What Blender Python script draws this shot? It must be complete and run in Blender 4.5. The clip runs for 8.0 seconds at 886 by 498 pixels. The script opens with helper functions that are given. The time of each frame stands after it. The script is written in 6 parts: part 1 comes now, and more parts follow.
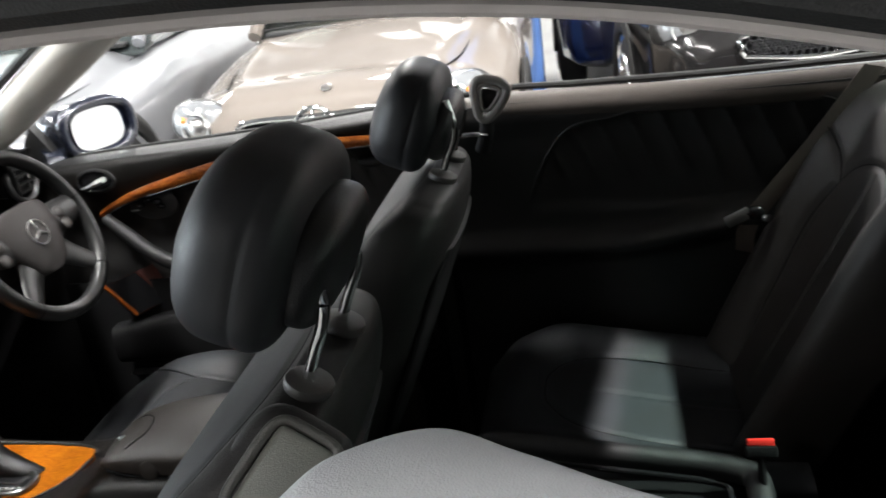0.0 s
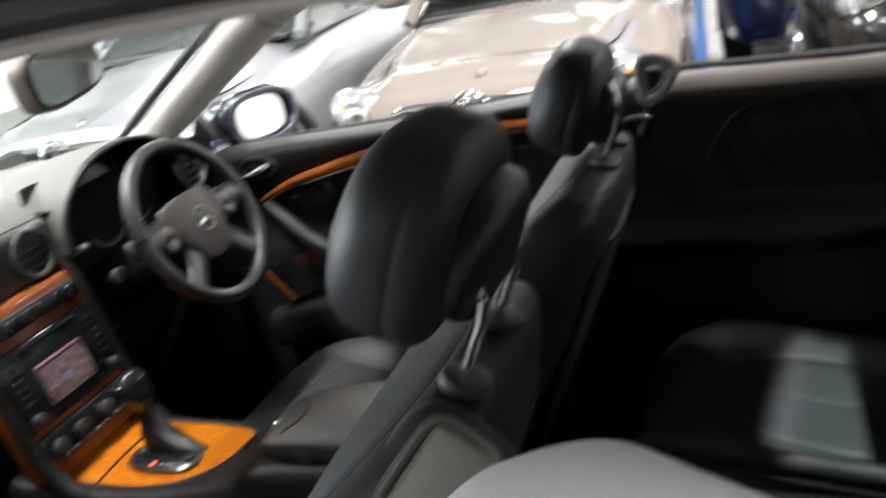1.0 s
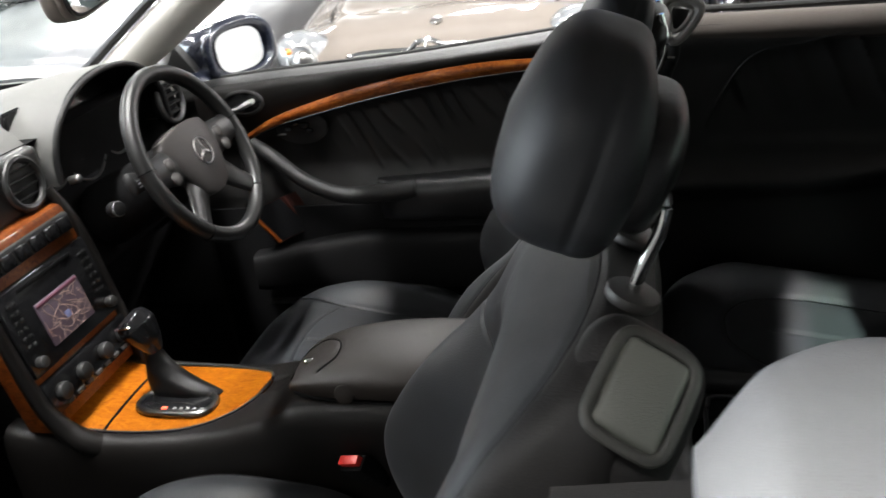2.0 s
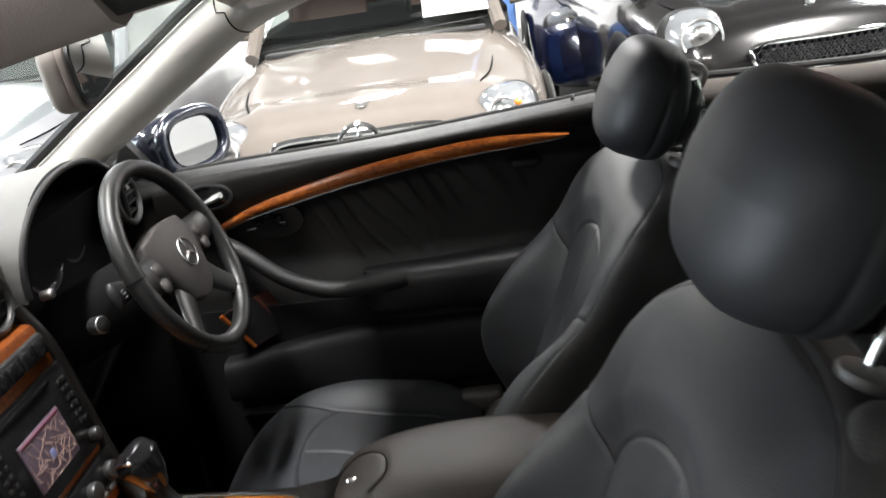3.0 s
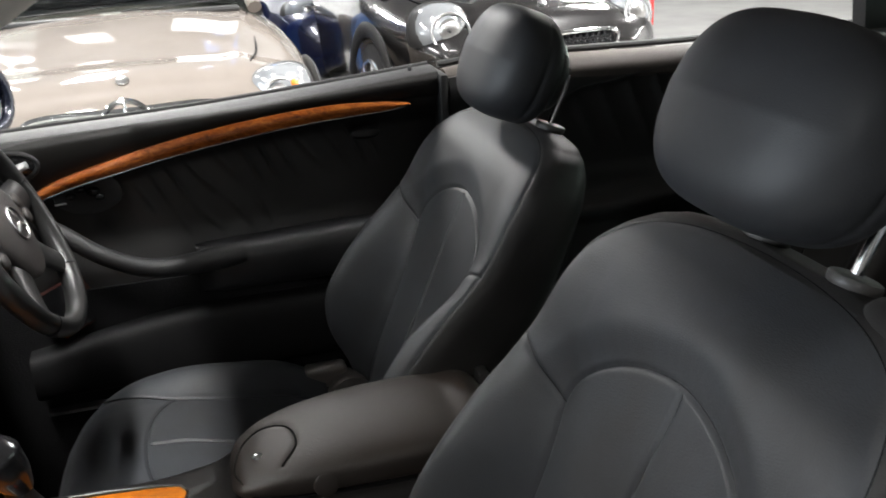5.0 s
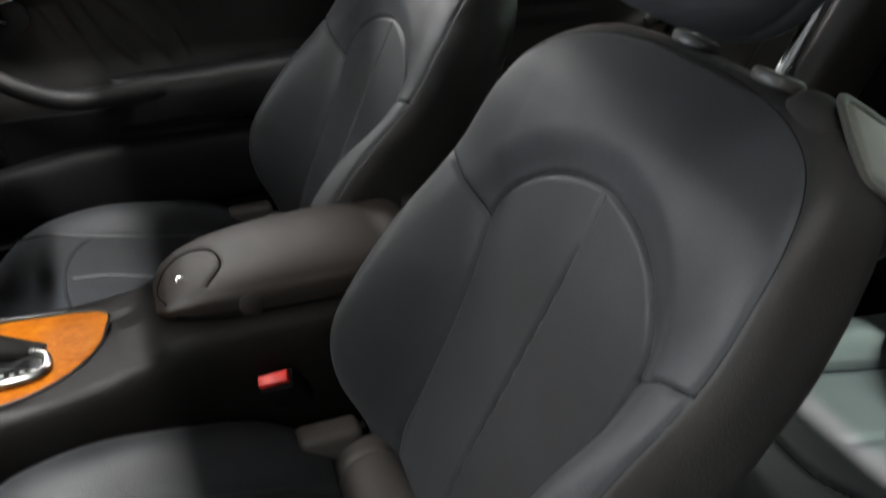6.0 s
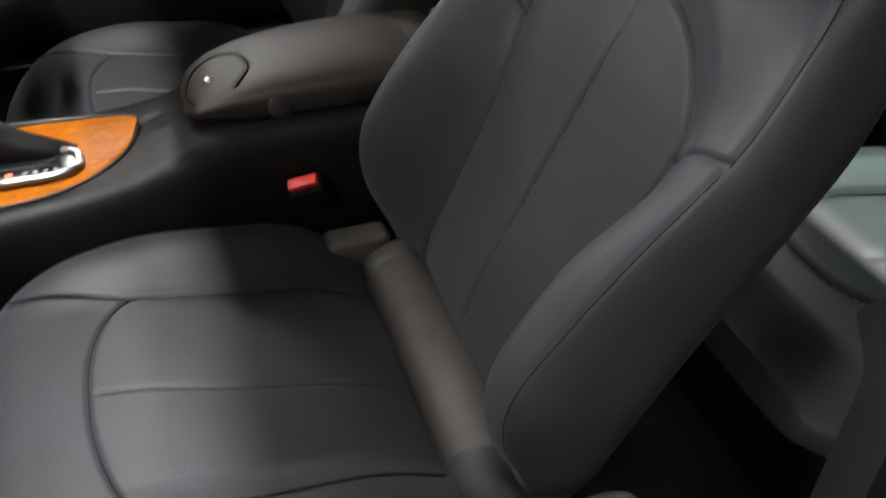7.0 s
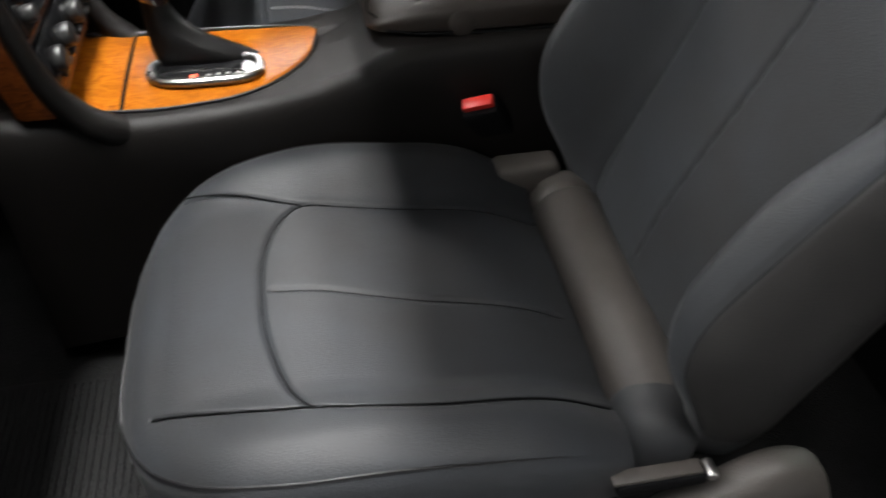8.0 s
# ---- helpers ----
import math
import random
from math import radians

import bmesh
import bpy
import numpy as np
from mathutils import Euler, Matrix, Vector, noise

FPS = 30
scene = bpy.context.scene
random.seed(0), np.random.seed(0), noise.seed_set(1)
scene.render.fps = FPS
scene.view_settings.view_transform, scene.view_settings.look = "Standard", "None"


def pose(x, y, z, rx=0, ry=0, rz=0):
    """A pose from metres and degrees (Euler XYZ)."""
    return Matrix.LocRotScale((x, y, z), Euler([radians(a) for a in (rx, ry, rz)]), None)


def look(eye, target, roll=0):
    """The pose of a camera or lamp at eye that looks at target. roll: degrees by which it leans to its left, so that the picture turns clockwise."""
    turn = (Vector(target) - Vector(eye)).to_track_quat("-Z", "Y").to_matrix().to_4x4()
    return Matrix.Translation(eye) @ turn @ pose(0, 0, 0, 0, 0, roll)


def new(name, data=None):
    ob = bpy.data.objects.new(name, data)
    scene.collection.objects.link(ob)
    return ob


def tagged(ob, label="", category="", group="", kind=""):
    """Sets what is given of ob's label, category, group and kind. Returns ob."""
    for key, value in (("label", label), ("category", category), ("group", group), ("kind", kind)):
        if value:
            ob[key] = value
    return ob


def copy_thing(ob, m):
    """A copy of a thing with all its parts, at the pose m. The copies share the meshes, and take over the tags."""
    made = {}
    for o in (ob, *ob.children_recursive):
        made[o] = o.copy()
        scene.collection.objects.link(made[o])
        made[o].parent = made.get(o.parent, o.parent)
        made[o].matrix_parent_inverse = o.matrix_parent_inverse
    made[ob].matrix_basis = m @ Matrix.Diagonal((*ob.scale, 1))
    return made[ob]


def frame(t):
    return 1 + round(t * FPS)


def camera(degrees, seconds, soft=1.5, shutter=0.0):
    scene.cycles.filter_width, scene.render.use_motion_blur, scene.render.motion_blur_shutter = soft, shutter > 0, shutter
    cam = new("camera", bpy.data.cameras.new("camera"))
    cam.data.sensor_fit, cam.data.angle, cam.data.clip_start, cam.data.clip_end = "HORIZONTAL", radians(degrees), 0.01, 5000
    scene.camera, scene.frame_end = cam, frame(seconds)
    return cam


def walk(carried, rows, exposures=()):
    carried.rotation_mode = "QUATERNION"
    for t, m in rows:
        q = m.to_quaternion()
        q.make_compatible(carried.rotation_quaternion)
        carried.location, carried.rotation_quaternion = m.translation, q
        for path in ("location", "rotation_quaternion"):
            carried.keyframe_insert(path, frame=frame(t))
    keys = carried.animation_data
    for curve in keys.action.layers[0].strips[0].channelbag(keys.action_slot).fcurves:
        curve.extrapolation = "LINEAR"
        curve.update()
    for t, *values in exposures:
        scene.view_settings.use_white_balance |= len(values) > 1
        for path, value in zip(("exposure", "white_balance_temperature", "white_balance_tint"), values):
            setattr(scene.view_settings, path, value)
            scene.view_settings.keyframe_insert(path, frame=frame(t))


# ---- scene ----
cam = camera(53.9, 8.0, soft=1.6, shutter=0.5)
PATH = [
    (0, (0.299, -1.097, 1.344), (-0.08, 0.726, 0.614), -8.0),
    (0.3, (0.27, -1.083, 1.347), (-0.028, 0.746, 0.593), -7.0),
    (0.5, (0.264, -1.081, 1.349), (-0.077, 0.744, 0.605), -7.1),
    (0.8, (0.266, -1.054, 1.342), (-0.295, 0.739, 0.655), -9.2),
    (1, (0.274, -1.05, 1.329), (-0.436, 0.682, 0.625), -11.1),
    (1.2, (0.267, -1.054, 1.298), (-0.575, 0.6, 0.552), -12.4),
    (2.3, (-0.078, -1.114, 1.323), (-0.376, 0.688, 0.509), -6.3),
    (2.5, (-0.137, -1.123, 1.335), (-0.368, 0.704, 0.555), -6.6),
    (3, (-0.239, -1.014, 1.303), (-0.411, 0.859, 0.621), -8.4),
    (3.5, (-0.321, -0.932, 1.29), (-0.397, 0.951, 0.62), -8.1),
    (4, (-0.419, -0.961, 1.291), (-0.289, 0.897, 0.563), -7.5),
    (4.2, (-0.465, -0.973, 1.29), (-0.235, 0.871, 0.55), -6.7),
    (5.3, (-0.513, -0.987, 1.252), (0.032, 0.782, 0.493), -2.0),
    (5.5, (-0.512, -0.991, 1.237), (0.06, 0.736, 0.407), -1.5),
    (6, (-0.517, -1.004, 1.198), (0.079, 0.623, 0.198), -0.2),
    (6.5, (-0.53, -1.027, 1.17), (0.046, 0.519, 0.039), 0.5),
    (7, (-0.555, -1.042, 1.134), (-0.036, 0.434, -0.111), 0.6),
    (7.5, (-0.58, -1.045, 1.108), (-0.169, 0.408, -0.204), -0.0),
    (8, (-0.615, -1.032, 1.08), (-0.372, 0.46, -0.229), -0.9),
]
walk(cam, [(t, look(eye, target, roll)) for t, eye, target, roll in PATH])

# ---- world and light ----
world = bpy.data.worlds.new("hall_air")
scene.world = world
world.use_nodes = True
wbg = world.node_tree.nodes["Background"]
wbg.inputs["Color"].default_value = (0.95, 0.97, 1.0, 1)
wbg.inputs["Strength"].default_value = 0.012

CEIL_Z = 4.3
DAY_POWER, DAY_TINT = 1000.0, (0.84, 0.92, 1.0)
LAMP_POWER = 340.0
# Fittings are unseen; y -5.5, y -1.9 and x 10.6 are added fill.
LAMPS = [(-1.19, 0.0, 0.24, 2.6, 1.05), (3.22, 0.7, 0.16, 0.8, 3.0), (10.6, 0.0, 0.5, 4.0, 1.2), (-3.2, -5.5, 0.5, 3.0, 0.25), (0.15, -1.9, 1.2, 0.3, 0.12), (-1.45, 7.2, 0.5, 3.0, 1.7), (4.2, 5.5, 0.5, 2.8, 1.1), (-5.1, 0.6, 0.5, 3.6, 1.2), (-5.5, 7.5, 0.5, 3.0, 1.3), (6.5, 3.0, 0.5, 3.0, 1.0)]


# ---- materials ----
def mat(name, colour, rough=0.5, metal=0.0, grain=0.0, grain_size=200.0, stain=0.0, stain_size=6.0, coat=0.0, spec=0.5, colour2=None, sheen=0.0):
    """A surface with grain relief and slow stains."""
    m = bpy.data.materials.new(name)
    m.use_nodes = True
    nt = m.node_tree
    b = nt.nodes["Principled BSDF"]
    b.inputs["Roughness"].default_value = rough
    b.inputs["Metallic"].default_value = metal
    b.inputs["Coat Weight"].default_value = coat
    b.inputs["Coat Roughness"].default_value = 0.05
    b.inputs["Specular IOR Level"].default_value = spec
    b.inputs["Sheen Weight"].default_value = sheen
    b.inputs["Base Color"].default_value = (*colour, 1)
    tc = nt.nodes.new("ShaderNodeTexCoord")
    if stain > 0:
        n = nt.nodes.new("ShaderNodeTexNoise")
        n.inputs["Scale"].default_value = stain_size
        n.inputs["Detail"].default_value = 5
        n.inputs["Roughness"].default_value = 0.6
        nt.links.new(tc.outputs["Object"], n.inputs["Vector"])
        mix = nt.nodes.new("ShaderNodeMix")
        mix.data_type = "RGBA"
        c2 = colour2 or tuple(c * (1 - stain) for c in colour)
        mix.inputs["A"].default_value = (*colour, 1)
        mix.inputs["B"].default_value = (*c2, 1)
        ramp = nt.nodes.new("ShaderNodeMapRange")
        ramp.inputs["From Min"].default_value, ramp.inputs["From Max"].default_value = 0.35, 0.7
        nt.links.new(n.outputs["Fac"], ramp.inputs["Value"])
        nt.links.new(ramp.outputs["Result"], mix.inputs["Factor"])
        nt.links.new(mix.outputs["Result"], b.inputs["Base Color"])
        rr = nt.nodes.new("ShaderNodeMapRange")
        rr.inputs["To Min"].default_value, rr.inputs["To Max"].default_value = rough * 0.88, min(1.0, rough * 1.15)
        nt.links.new(n.outputs["Fac"], rr.inputs["Value"])
        nt.links.new(rr.outputs["Result"], b.inputs["Roughness"])
    if grain > 0:
        v = nt.nodes.new("ShaderNodeTexVoronoi")
        v.inputs["Scale"].default_value = grain_size
        nt.links.new(tc.outputs["Object"], v.inputs["Vector"])
        n2 = nt.nodes.new("ShaderNodeTexNoise")
        n2.inputs["Scale"].default_value = grain_size * 0.12
        n2.inputs["Detail"].default_value = 4
        nt.links.new(tc.outputs["Object"], n2.inputs["Vector"])
        add = nt.nodes.new("ShaderNodeMath")
        nt.links.new(v.outputs["Distance"], add.inputs[0])
        soft = nt.nodes.new("ShaderNodeMath")
        soft.operation = "MULTIPLY"
        soft.inputs[1].default_value = 0.3
        nt.links.new(n2.outputs["Fac"], soft.inputs[0])
        nt.links.new(soft.outputs[0], add.inputs[1])
        bump = nt.nodes.new("ShaderNodeBump")
        bump.inputs["Strength"].default_value = grain
        bump.inputs["Distance"].default_value = 0.002
        nt.links.new(add.outputs[0], bump.inputs["Height"])
        nt.links.new(bump.outputs["Normal"], b.inputs["Normal"])
    return m


def wood_mat(name, dark, mid, light, coat=0.4, spec=0.25, rough=0.38):
    """Lacquered burl veneer with figure in two scales."""
    m = bpy.data.materials.new(name)
    m.use_nodes = True
    nt = m.node_tree
    b = nt.nodes["Principled BSDF"]
    tc = nt.nodes.new("ShaderNodeTexCoord")
    mp = nt.nodes.new("ShaderNodeMapping")
    mp.inputs["Scale"].default_value = (26, 60, 60)
    nt.links.new(tc.outputs["Object"], mp.inputs["Vector"])
    n = nt.nodes.new("ShaderNodeTexNoise")
    n.inputs["Scale"].default_value = 1.6
    n.inputs["Detail"].default_value = 9
    n.inputs["Roughness"].default_value = 0.68
    n.inputs["Distortion"].default_value = 1.6
    nt.links.new(mp.outputs["Vector"], n.inputs["Vector"])
    cr = nt.nodes.new("ShaderNodeValToRGB")
    e = cr.color_ramp.elements
    e[0].position, e[0].color = 0.30, (*dark, 1)
    e[1].position, e[1].color = 0.72, (*light, 1)
    k = e.new(0.5)
    k.color = (*mid, 1)
    nt.links.new(n.outputs["Fac"], cr.inputs["Fac"])
    nt.links.new(cr.outputs["Color"], b.inputs["Base Color"])
    b.inputs["Roughness"].default_value = rough
    b.inputs["Coat Weight"].default_value = coat
    b.inputs["Specular IOR Level"].default_value = spec
    b.inputs["Coat Roughness"].default_value = 0.12
    return m


def glow(name, colour, strength):
    m = bpy.data.materials.new(name)
    m.use_nodes = True
    nt = m.node_tree
    b = nt.nodes["Principled BSDF"]
    b.inputs["Base Color"].default_value = (*colour, 1)
    b.inputs["Emission Color"].default_value = (*colour, 1)
    b.inputs["Emission Strength"].default_value = strength
    return m


def glass_mat(name, tint=(0.93, 0.96, 0.95), gloss=0.06):
    m = bpy.data.materials.new(name)
    m.use_nodes = True
    nt = m.node_tree
    nt.nodes.remove(nt.nodes["Principled BSDF"])
    out = nt.nodes["Material Output"]
    tr = nt.nodes.new("ShaderNodeBsdfTransparent")
    tr.inputs["Color"].default_value = (*tint, 1)
    gl = nt.nodes.new("ShaderNodeBsdfGlossy")
    gl.inputs["Roughness"].default_value = 0.02
    mix = nt.nodes.new("ShaderNodeMixShader")
    mix.inputs["Fac"].default_value = gloss
    nt.links.new(tr.outputs["BSDF"], mix.inputs[1])
    nt.links.new(gl.outputs["BSDF"], mix.inputs[2])
    nt.links.new(mix.outputs["Shader"], out.inputs["Surface"])
    return m


LEATHER = mat("black_nappa_leather", (0.0285, 0.0315, 0.0365), 0.52, grain=0.13, grain_size=520, stain=0.4, stain_size=6, spec=0.36, colour2=(0.0220, 0.0224, 0.0236), sheen=0.05)
LEATHER_B = mat("black_side_leather", (0.010, 0.010, 0.011), 0.40, grain=0.16, grain_size=520, stain=0.25, stain_size=8)
PANEL = mat("black_panel_leather", (0.0165, 0.0158, 0.0155), 0.42, grain=0.16, grain_size=520, stain=0.25, stain_size=8)
DARK = mat("black_soft_plastic", (0.012, 0.012, 0.0125), 0.5, grain=0.25, grain_size=700, stain=0.25, stain_size=9)
CONSOLE = mat("anthracite_console_skin", (0.0085, 0.0074, 0.0068), 0.42, grain=0.25, grain_size=650, stain=0.25, stain_size=8, spec=0.26)
GLOSS = mat("gloss_black_plastic", (0.012, 0.012, 0.013), 0.14, stain=0.2, stain_size=14)
THREAD = mat("dark_stitch_thread", (0.005, 0.005, 0.0055), 0.85, grain=0.3, grain_size=1500, spec=0.1)
WOOD = wood_mat("burl_walnut_veneer", (0.10, 0.022, 0.005), (0.27, 0.068, 0.010), (0.48, 0.16, 0.024))
# Same burl veneer, toned as lit on the console, as shaded on the fascia.
WOOD_LIT = wood_mat("lit_burl_veneer", (0.20, 0.050, 0.004), (0.34, 0.096, 0.006), (0.47, 0.162, 0.010), 0.0, 0.08, 0.3)
WOOD_SHADE = wood_mat("shaded_burl_fascia_veneer", (0.055, 0.012, 0.003), (0.155, 0.038, 0.007), (0.27, 0.080, 0.014), 0.3)
CHROME = mat("polished_chrome", (0.75, 0.75, 0.75), 0.1, metal=1.0, stain=0.1, stain_size=30)
STEEL = mat("brushed_steel", (0.55, 0.54, 0.53), 0.28, metal=1.0, stain=0.2, stain_size=40)
STEELW = mat("dull_grey_metal", (0.30, 0.30, 0.30), 0.4, metal=0.8, stain=0.2, stain_size=40)
STEELD = mat("dark_satin_metal", (0.055, 0.055, 0.055), 0.35, metal=0.4, stain=0.2, stain_size=30)
PILLAR = mat("grey_beige_pillar_trim", (0.52, 0.50, 0.46), 0.62, grain=0.2, grain_size=600, stain=0.12, stain_size=5)
LINER = mat("grey_headliner_cloth", (0.55, 0.505, 0.48), 0.85, grain=0.12, grain_size=1200, stain=0.12, stain_size=5)
# Headliner cloth toned down as shade at the pillar top; also the mirror rim's brown.
VISOR = mat("shaded_liner_and_mirror_rim", (0.25, 0.215, 0.195), 0.8, grain=0.15, grain_size=900, stain=0.12, stain_size=5)
RUBBER = mat("black_rubber_seal", (0.014, 0.014, 0.014), 0.55, grain=0.2, grain_size=400)
DASHTOP = mat("lit_grey_dash_skin", (0.14, 0.14, 0.133), 0.5, grain=0.3, grain_size=600, stain=0.2, stain_size=6)
CARPET = mat("black_carpet", (0.007, 0.007, 0.0075), 0.95, grain=0.9, grain_size=420, stain=0.4, stain_size=20)
MATTE = mat("matt_black_trim_and_shade", (0.006, 0.006, 0.0065), 0.9, grain=0.6, grain_size=500, stain=0.3, stain_size=12, spec=0.15)
POCKET = mat("black_pocket_plastic", (0.008, 0.008, 0.0085), 0.6, grain=0.3, grain_size=600, stain=0.25, stain_size=9, spec=0.22)
RED = mat("red_release_plastic", (0.8, 0.035, 0.025), 0.4, stain=0.15, stain_size=30)
WEBBING = mat("grey_belt_webbing", (0.15, 0.118, 0.10), 0.7, grain=0.5, grain_size=900, stain=0.2, stain_size=20)
GUIDE = mat("grey_belt_guide_plastic", (0.23, 0.21, 0.195), 0.45, grain=0.15, grain_size=600, stain=0.15)
NAVY = mat("navy_car_paint", (0.008, 0.0105, 0.021), 0.25, metal=0.3, coat=1.0, stain=0.15)
MIRROR = mat("mirror_glass", (0.85, 0.86, 0.87), 0.02, metal=1.0, stain=0.04, stain_size=20)
SILVER = mat("champagne_metallic_paint", (0.172, 0.150, 0.132), 0.7, coat=1.0, stain=0.12, stain_size=3, spec=0.1)
GREYP = mat("silver_grey_metallic_paint", (0.36, 0.37, 0.39), 0.3, metal=0.5, coat=1.0, stain=0.12, stain_size=3)
BLACKP = mat("black_metallic_paint", (0.012, 0.011, 0.011), 0.2, metal=0.2, coat=1.0, stain=0.2, stain_size=3)
WHITEP = mat("white_car_paint", (0.78, 0.78, 0.77), 0.3, coat=1.0, stain=0.06, stain_size=3)
BLUEP = mat("deep_blue_car_paint", (0.005, 0.009, 0.040), 0.25, metal=0.2, coat=0.7, stain=0.2, stain_size=3)
LIFT = mat("light_blue_enamel", (0.16, 0.32, 0.75), 0.4, coat=0.3, stain=0.25, stain_size=4)
REDP = mat("red_enamel", (0.6, 0.03, 0.025), 0.35, coat=0.4, stain=0.2, stain_size=4)
GREEN = mat("bottle_green_panel", (0.02, 0.10, 0.06), 0.5, stain=0.2)
TYRE = mat("tyre_rubber", (0.02, 0.02, 0.021), 0.8, grain=0.5, grain_size=150, stain=0.25)
ALLOY = mat("alloy_rim", (0.6, 0.6, 0.61), 0.25, metal=1.0, stain=0.2, stain_size=15)
# Pale diffuse silver in place of bright chrome reflections on slats and latch.
SLAT = mat("pale_chrome_shine", (0.55, 0.55, 0.54), 0.3, metal=0.3, coat=0.4, stain=0.1, stain_size=20)
LENS = mat("headlamp_lens", (0.24, 0.25, 0.26), 0.16, metal=0.25, coat=0.6, stain=0.15, stain_size=14)
AMBER = mat("amber_indicator", (0.75, 0.22, 0.03), 0.2, coat=0.8, stain=0.2, stain_size=40)
GLASSD = mat("dark_car_glass", (0.05, 0.06, 0.06), 0.05, coat=1.0, stain=0.4, stain_size=2)
PAPER = mat("white_paper", (0.85, 0.85, 0.84), 0.7, stain=0.05)
CONCRETE = mat("painted_concrete_floor", (0.20, 0.20, 0.195), 0.4, grain=0.2, grain_size=60, stain=0.35, stain_size=1.3)
WALLP = mat("white_wall_paint", (0.78, 0.78, 0.77), 0.7, grain=0.2, grain_size=50, stain=0.1, stain_size=1.0)
WALLD = mat("unseen_dark_wall", (0.14, 0.14, 0.14), 0.7, grain=0.2, grain_size=50, stain=0.15, stain_size=1.0)
CEILP = mat("grey_ceiling_panel", (0.22, 0.22, 0.22), 0.8, stain=0.1, stain_size=1.0)
LAMPGLOW = glow("lamp_diffuser", (1.0, 0.98, 0.94), 9.0)
SCREEN = glow("map_screen_ground", (0.07, 0.048, 0.065), 0.25)
MAPLINE = glow("map_screen_lines", (0.30, 0.20, 0.17), 0.2)
MAPBLUE = glow("map_screen_cursor", (0.16, 0.18, 0.34), 0.2)
MAPRED = glow("map_screen_bar", (0.16, 0.06, 0.09), 0.1)
REDGLOW = glow("gear_letter_glow", (1.0, 0.12, 0.06), 2.5)
GREYMARK = mat("pale_print", (0.30, 0.30, 0.295), 0.6)
GLASS = glass_mat("clear_window_glass")


# ---- mesh helpers ----
ROOT = {}


def origin(ob):
    p = Vector((0, 0, 0))
    while ob is not None:
        p = p + ob.location
        ob = ob.parent
    return p


def thing(name, loc, label, category, group="", kind=""):
    ob = new(name)
    ob.location = loc
    ob.empty_display_size = 0.1
    tagged(ob, label, category, group, kind)
    return ob


def finish(name, bm, material, smooth=True, sharp=35):
    bmesh.ops.recalc_face_normals(bm, faces=bm.faces[:])
    me = bpy.data.meshes.new(name)
    if smooth:
        lim = radians(sharp)
        for e in bm.edges:
            if len(e.link_faces) == 2 and e.calc_face_angle(0.0) > lim:
                e.smooth = False
    bm.to_mesh(me)
    bm.free()
    if smooth:
        me.polygons.foreach_set("use_smooth", [True] * len(me.polygons))
    me.materials.append(material)
    return me


def part(name, bm, material, parent=None, label="", smooth=True, sharp=35):
    """Links a bmesh, given in world places, as one mesh under a thing or a part."""
    if parent is not None:
        bmesh.ops.translate(bm, verts=bm.verts[:], vec=-origin(parent))
    ob = new(name, finish(name, bm, material, smooth, sharp))
    if parent is not None:
        ob.parent = parent
    if label:
        ob["label"] = label
    return ob


def solo(name, bm, material, label, category, group="", kind="", smooth=True, sharp=35):
    return tagged(part(name, bm, material, None, "", smooth, sharp), label, category, group, kind)


def mesh_bm(verts, faces):
    bm = bmesh.new()
    vs = [bm.verts.new(v) for v in verts]
    for f in faces:
        try:
            bm.faces.new([vs[i] for i in f])
        except ValueError:
            pass
    return bm


def block(x0, x1, y0, y1, z0, z1, bevel=0.004, seg=2, m=None):
    bm = bmesh.new()
    bmesh.ops.create_cube(bm, size=1)
    bmesh.ops.scale(bm, vec=(abs(x1 - x0), abs(y1 - y0), abs(z1 - z0)), verts=bm.verts[:])
    if bevel > 0:
        bmesh.ops.bevel(bm, geom=bm.edges[:], offset=min(bevel, 0.49 * min(abs(x1 - x0), abs(y1 - y0), abs(z1 - z0))), segments=seg, profile=0.5, affect="EDGES")
    bmesh.ops.translate(bm, verts=bm.verts[:], vec=((x0 + x1) / 2, (y0 + y1) / 2, (z0 + z1) / 2))
    if m is not None:
        bmesh.ops.transform(bm, matrix=m, verts=bm.verts[:])
    return bm


def curve_points(pts, n):
    """A smooth line of n places through pts."""
    P = [np.array(p, float) for p in pts]
    P = [2 * P[0] - P[1]] + P + [2 * P[-1] - P[-2]]
    out = []
    k = len(P) - 3
    for i in range(n):
        s = i / (n - 1) * k
        j = min(int(s), k - 1)
        t = s - j
        a, b, c, d = P[j:j + 4]
        out.append(0.5 * (2 * b + (c - a) * t + (2 * a - 5 * b + 4 * c - d) * t * t + (3 * b - a - 3 * c + d) * t ** 3))
    return out


